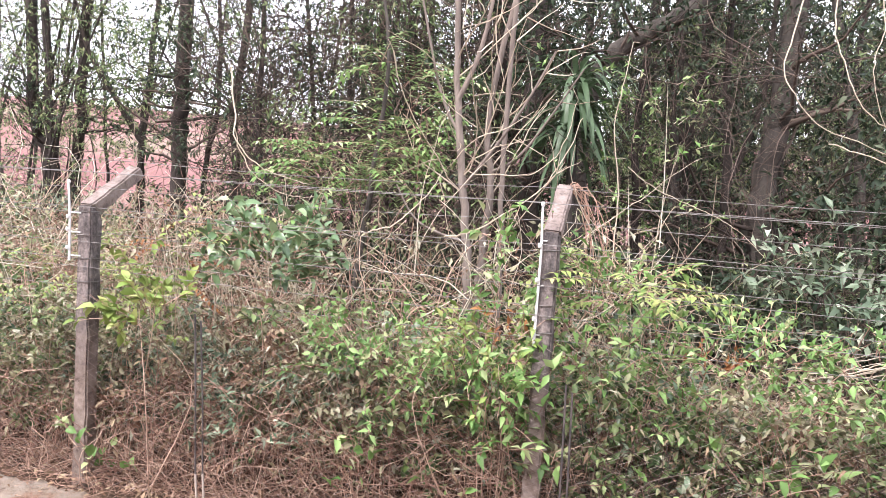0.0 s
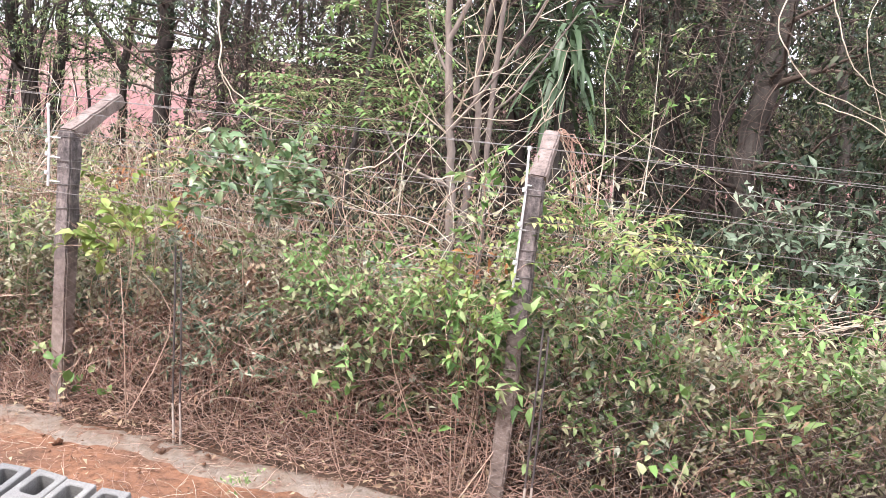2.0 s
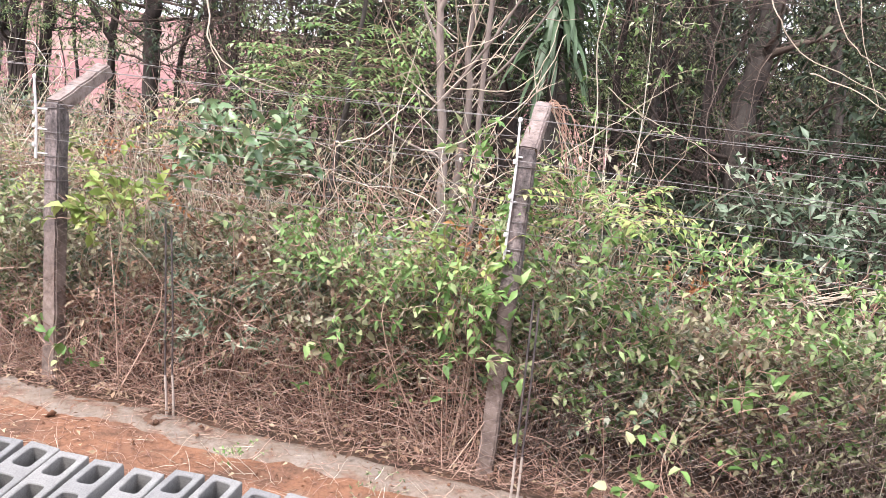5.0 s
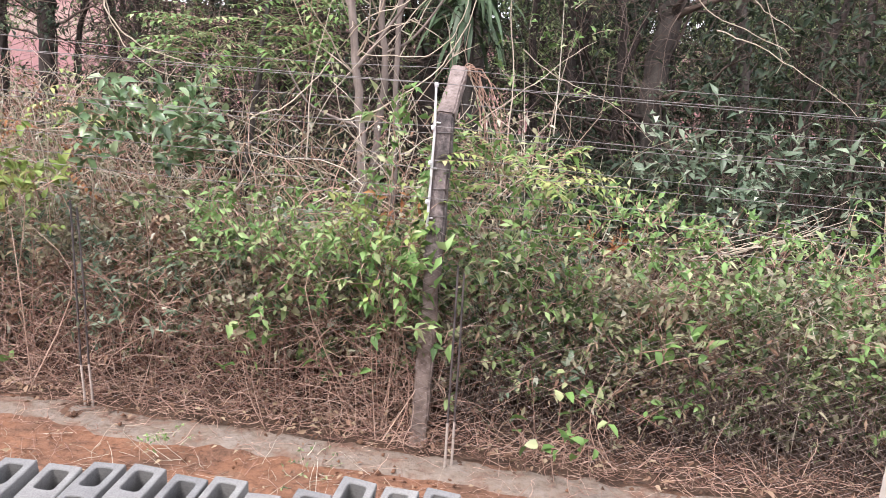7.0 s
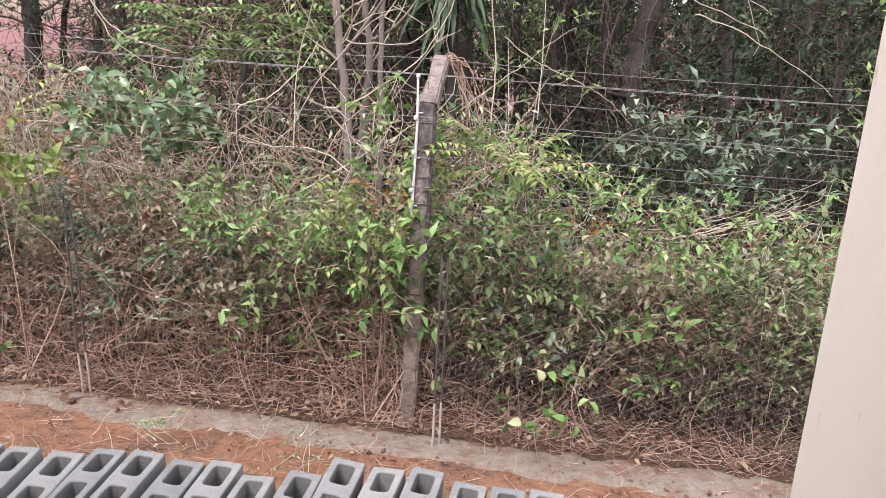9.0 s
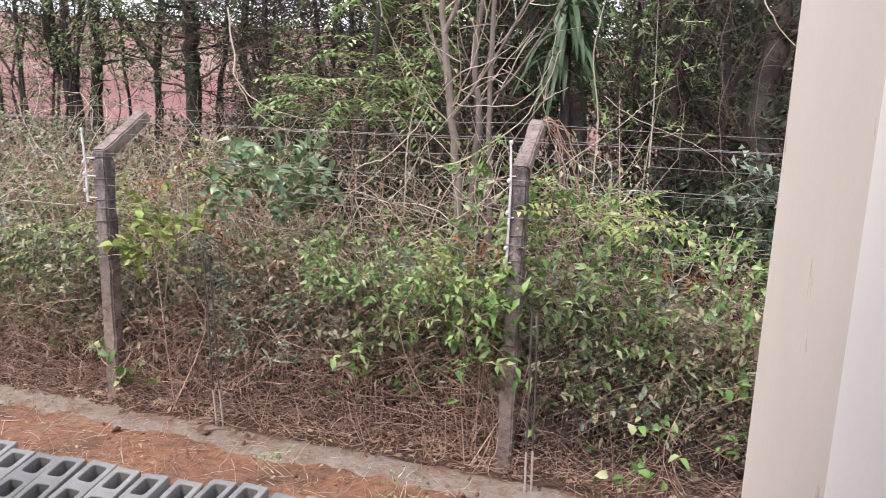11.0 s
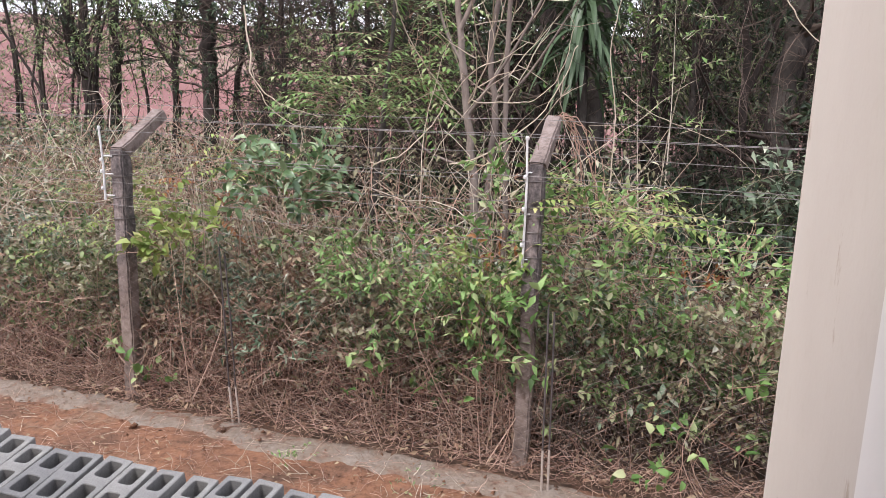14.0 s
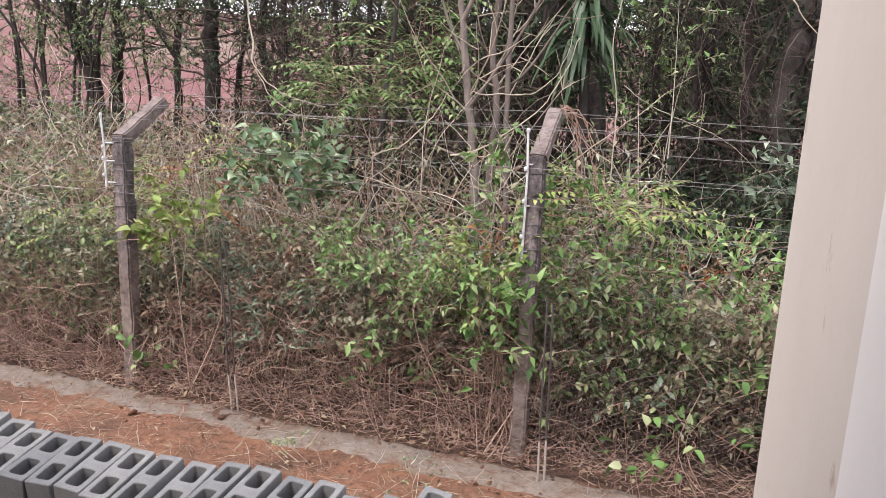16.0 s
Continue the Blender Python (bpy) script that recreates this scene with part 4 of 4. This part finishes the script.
bush("bright_shrub", 1.14, 5.4, 0, 0.85, 1.92, 85, 0.085, "leaf_bright", "twig_brown", "bright green leafy shrub behind the post", "shrub", start_low=0.6)
bush("bright_shrub", 0.56, 5.5, 0, 0.55, 2.1, 42, 0.085, "leaf_bright", "twig_brown", "bright green leafy shrub behind the post", "shrub", start_low=0.6)
bush("lime_shrub", 1.25, 5.4, 0, 0.8, 1.88, 40, 0.08, "leaf_yellow", "twig_brown", "lime-green shoots over the bright shrub", "shrub", "pinnate", start_low=0.85)
bush("bright_shrub", -0.35, 5.42, 0, 1.0, 1.40, 110, 0.07, "leaf_bright", "twig_brown", "fresh green shrub above the netting", "shrub", start_low=0.62)
bush("lime_shrub", 0.44, 5.3, 0, 0.7, 1.48, 44, 0.07, "leaf_yellow", "twig_brown", "lime and yellow leaved shrub above the netting", "shrub", start_low=0.75)
bush("bright_shrub", 0.3, 5.3, 0, 0.8, 1.32, 70, 0.075, "leaf_bright", "twig_brown", "fresh green shrub above the netting", "shrub", start_low=0.6)
bush("climbing_vine", 0.52, 5.1, 0, 0.28, 1.32, 34, 0.10, "leaf_bright", "twig_brown", "bright green vine hanging beside the post", "vine", start_low=0.45, ratio=0.42, depth=0.16)
bush("bright_shrub", 2.0, 5.35, 0, 1.4, 1.55, 120, 0.075, "leaf_bright", "twig_brown", "fresh green scrub behind the netting", "shrub", start_low=0.62)
bush("bright_shrub", 3.1, 5.25, 0, 1.4, 1.5, 80, 0.075, "leaf_bright", "twig_brown", "fresh green scrub behind the netting", "shrub", start_low=0.55)
bush("bright_shrub", 4.3, 5.2, 0, 1.3, 1.7, 60, 0.085, "leaf_bright", "twig_brown", "fresh green scrub behind the netting", "shrub", start_low=0.55)
bush("round_leaved_seedling", 1.51, 4.62, 0, 0.24, 0.36, 7, 0.10, "leaf_bright", "twig_brown", "low seedling with rounded pale green leaves", "seedling", start_low=0.3, ratio=0.75, per=3)
bush("round_leaved_seedling", -2.40, 5.5, 0, 0.26, 0.50, 8, 0.09, "leaf_bright", "twig_brown", "seedling with rounded green leaves at the post's foot", "seedling", start_low=0.4, ratio=0.65, per=3)
bush("netting_vine", -0.28, 5.18, 0, 0.34, 0.58, 6, 0.095, "leaf_bright", "twig_brown", "small vine with hanging oval leaves on the netting", "vine", start_low=0.7, ratio=0.5, depth=0.1, per=3)
bush("netting_vine", 0.21, 5.1, 0, 0.2, 0.47, 3, 0.08, "leaf_bright", "twig_brown", "small vine with oval leaves on the netting", "vine", start_low=0.8, ratio=0.5, depth=0.1, per=3)
bush("netting_vine", 2.0, 4.84, 0, 0.3, 0.85, 6, 0.12, "leaf_bright", "twig_brown", "vine with large oval leaves on the netting", "vine", start_low=0.8, ratio=0.6, depth=0.1, per=3)
bush("netting_vine", 1.93, 4.84, 0, 0.4, 0.5, 8, 0.09, "leaf_bright", "twig_brown", "vine with pale green leaves on the netting", "vine", start_low=0.6, ratio=0.5, depth=0.1, per=3)
bush("netting_vine", 1.5, 4.95, 0, 0.4, 0.6, 10, 0.075, "leaf_grey", "twig_brown", "grey-green vine on the netting", "vine", start_low=0.3, ratio=0.45, depth=0.1, per=3)
bush("netting_shrub", -1.2, 5.38, 0, 0.6, 1.0, 40, 0.075, "leaf_grey", "twig_brown", "grey-green leafy plant leaning on the netting", "shrub", start_low=0.45, ratio=0.32, depth=0.3)
bush("withered_fern", -2.09, 6.15, 0, 0.32, 1.95, 16, 0.055, "leaf_rust", "twig_brown", "rust-coloured withered fern fronds", "fern", "pinnate", start_low=0.72)
bush("withered_fern", 1.83, 5.4, 0, 0.25, 1.38, 8, 0.06, "leaf_rust", "twig_brown", "rust-coloured withered leaves in the scrub", "fern", start_low=0.85)
bush("withered_fern", 0.48, 5.22, 0, 0.14, 1.5, 5, 0.06, "leaf_rust", "twig_brown", "orange withered leaves among green ones", "fern", start_low=0.9)
bush("earth_weed", -0.75, 4.62, 0, 0.2, 0.2, 12, 0.03, "leaf_bright", "twig_pale", "small weed on the bare earth", "weed", start_low=0.2)
bush("earth_weed", 0.1, 4.35, 0, 0.25, 0.22, 12, 0.028, "leaf_mid", "twig_pale", "small dry weed on the bare earth", "weed", start_low=0.2)
# green sapling and broad-leaved plants in the shade
tree([(-1.0, 7.5, 0), (-0.95, 7.5, 1.4), (-0.85, 7.5, 2.4), (-0.75, 7.5, 3.4), (-0.9, 7.5, 4.6)], 0.035, 0.012, "bark_grey", "leaf_bright", "young tree with light green feathery foliage", 0, 0.8, 0.4, 0)
bush("feathery_sapling", -1.0, 7.5, 0, 1.2, 2.68, 100, 0.10, "leaf_bright", "twig_brown", "light green feathery sapling", "sapling", "pinnate", start_low=0.80)
bush("feathery_sapling", -0.62, 7.5, 0, 0.9, 3.5, 62, 0.10, "leaf_bright", "twig_brown", "light green feathery sapling", "sapling", "pinnate", start_low=0.68)
# all but two take the leaf colour darkened to stand for shade
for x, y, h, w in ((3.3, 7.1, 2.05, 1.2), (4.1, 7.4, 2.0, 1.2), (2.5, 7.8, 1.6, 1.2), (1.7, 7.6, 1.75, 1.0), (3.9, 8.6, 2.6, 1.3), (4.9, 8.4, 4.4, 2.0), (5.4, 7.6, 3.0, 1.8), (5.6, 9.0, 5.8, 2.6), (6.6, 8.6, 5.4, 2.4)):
    bush("broadleaf_shrub", x, y, 0, w, h, int(30 * h), 0.13, "leaf_grey" if x in (3.3, 4.1) else "leaf_dark_shade", "twig_dark", "broad-leaved grey-green shrub in the shade", "shrub", start_low=0.45, ratio=0.36)
for x, y, h, w in ((4.9, 6.6, 2.9, 0.9), (1.9, 8.2, 3.6, 1.0), (5.5, 6.9, 3.6, 1.4)):
    bush("light_shrub", x, y, 0, w, h, 34, 0.08, "leaf_bright", "twig_pale", "thin light green shrub before the dark wood", "shrub", start_low=0.5)


def arching_vine(ctrl, r, label="pale bare vine arching through the scrub", material="twig_pale"):
    S = Stems(5)
    line = smooth_line(ctrl, 7 * len(ctrl))
    line[1:-1] += np.cumsum(R.normal(0, 0.012, (len(line) - 2, 3)), axis=0) * 0.6
    S.add(line, r * 0.55, r * 0.22)
    tagged(part_mesh("arching_vine", S.mesh("arching_vine", M[material])), label, "vine", "bare vines")


arching_vine([(-2.1, 7.1, 3.3), (-2.0, 7.0, 2.75), (-1.75, 7.0, 2.42), (-1.3, 7.0, 2.3)], 0.016)
arching_vine([(-2.0, 7.0, 2.75), (-1.85, 7.0, 2.40), (-1.5, 7.0, 2.2), (-1.1, 7.0, 2.22)], 0.010)
arching_vine([(-0.05, 6.6, 1.95), (0.35, 6.5, 2.1), (0.75, 6.4, 2.45), (0.98, 6.4, 2.95)], 0.014)
arching_vine([(0.1, 6.8, 2.5), (0.5, 6.7, 2.5), (0.8, 6.6, 2.75), (0.9, 6.6, 3.2)], 0.010)
arching_vine([(-0.7, 6.4, 1.95), (-0.45, 6.4, 2.05), (-0.2, 6.5, 2.35), (-0.1, 6.6, 2.5)], 0.012)
arching_vine([(1.3, 6.6, 1.5), (1.35, 6.6, 2.3), (1.3, 6.6, 3.0), (1.4, 6.7, 3.6)], 0.012)
arching_vine([(1.0, 6.2, 2.0), (1.4, 6.3, 2.3), (1.9, 6.4, 2.7)], 0.008)
arching_vine([(1.35, 6.4, 2.6), (1.75, 6.4, 2.35), (2.15, 6.4, 2.15), (2.4, 6.4, 1.95)], 0.007)
arching_vine([(2.9, 7.2, 4.6), (2.75, 7.1, 3.9), (2.7, 7.0, 3.4), (3.0, 7.0, 3.0), (3.7, 7.0, 2.75)], 0.014)
arching_vine([(3.1, 7.2, 4.6), (3.05, 7.1, 3.8), (3.3, 7.0, 3.2), (3.7, 7.0, 2.95)], 0.013)
arching_vine([(3.3, 7.2, 4.7), (3.4, 7.1, 3.9), (3.3, 7.0, 3.4), (3.6, 7.0, 2.6)], 0.010)
arching_vine([(3.0, 6.9, 2.9), (3.5, 6.8, 2.7), (4.2, 6.7, 2.3)], 0.010)
for k in range(14):
    x = -2.35 + 0.09 * k + R.normal(0, 0.06)
    p = wander((x, 6.3 + R.uniform(-0.2, 0.5), 0), (R.normal(0, 0.08), 0, 1), R.uniform(1.9, 2.5), 8, 0.05, 0.0)
    arching_vine(p[::2], R.uniform(0.006, 0.012), "upright pale dead stalk behind the fence")
for k in range(12):
    a = np.array([2.6 + R.uniform(0, 0.5), 6.2 + R.normal(0, 0.12), 1.12 + R.normal(0, 0.05)])
    arching_vine([a, a + [0.5, 0, 0.14 + R.normal(0, 0.05)], a + [1.1, R.normal(0, 0.1), 0.32 + R.normal(0, 0.1)]], R.uniform(0.006, 0.014), "bare cut stick lying on the scrub")
for k in range(10):
    a = np.array([0.85 + R.uniform(-0.04, 0.06), 5.68 + R.uniform(-0.05, 0.03), 2.42])
    arching_vine([a, a + [0.08 + R.uniform(0, 0.08), 0.05, -0.1 + R.normal(0, 0.03)], a + [0.16 + R.uniform(0, 0.1), 0.05, -0.4], a + [0.18 + R.uniform(0, 0.14), 0.05, -0.75 - R.uniform(0, 0.2)]], R.uniform(0.005, 0.01), "dry vine hanging from the post's arm", "twig_brown")

def strap_plant(x, y, z, n, length):
    """A rosette of long drooping strap leaves on a stem."""
    thing = new("yucca")
    thing.location = (x, y, 0)
    S = Stems(7)
    S.add(smooth_line([(0.1, 0.1, 0), (0.05, 0, z * 0.5), (0, 0, z)], 8), 0.07, 0.05)
    part_mesh("stem", S.mesh("stem", M["bark_grey"]), thing)
    for i in range(n):
        a = R.uniform(0, 2 * math.pi)
        el = R.uniform(-0.9, 1.3)
        d = np.array([math.cos(a) * math.cos(el), math.sin(a) * math.cos(el), math.sin(el)])
        p = [np.array([0, 0, z - 0.25 + R.uniform(-0.35, 0.35)])]
        ln = length * R.uniform(0.7, 1.1)
        for k in range(7):
            p.append(p[-1] + d * ln / 7)
            d = unit(d + np.array([0, 0, -0.36]))
        p = np.array(p)
        side = unit(np.cross(p[-1] - p[0], [0, 0, 1.0]) + 1e-6)
        w = np.array([0.4, 0.8, 1, 1, 0.9, 0.7, 0.45, 0.04])[:, None] * 0.029
        nor = np.array([0, 0, 0.010])
        v = np.concatenate([p - side * w + nor, p, p + side * w + nor])
        f = []
        for k in range(7):
            f += [k, k + 1, k + 9, k + 8, k + 8, k + 9, k + 17, k + 16]
        part_mesh("strap_leaf", mesh_from("strap_leaf", v, f, np.full(14, 4), M["leaf_strap"]), thing)
    tagged(thing, "tall plant with a rosette of long drooping strap leaves", "yucca")


strap_plant(1.06, 8.8, 3.5, 95, 0.9)
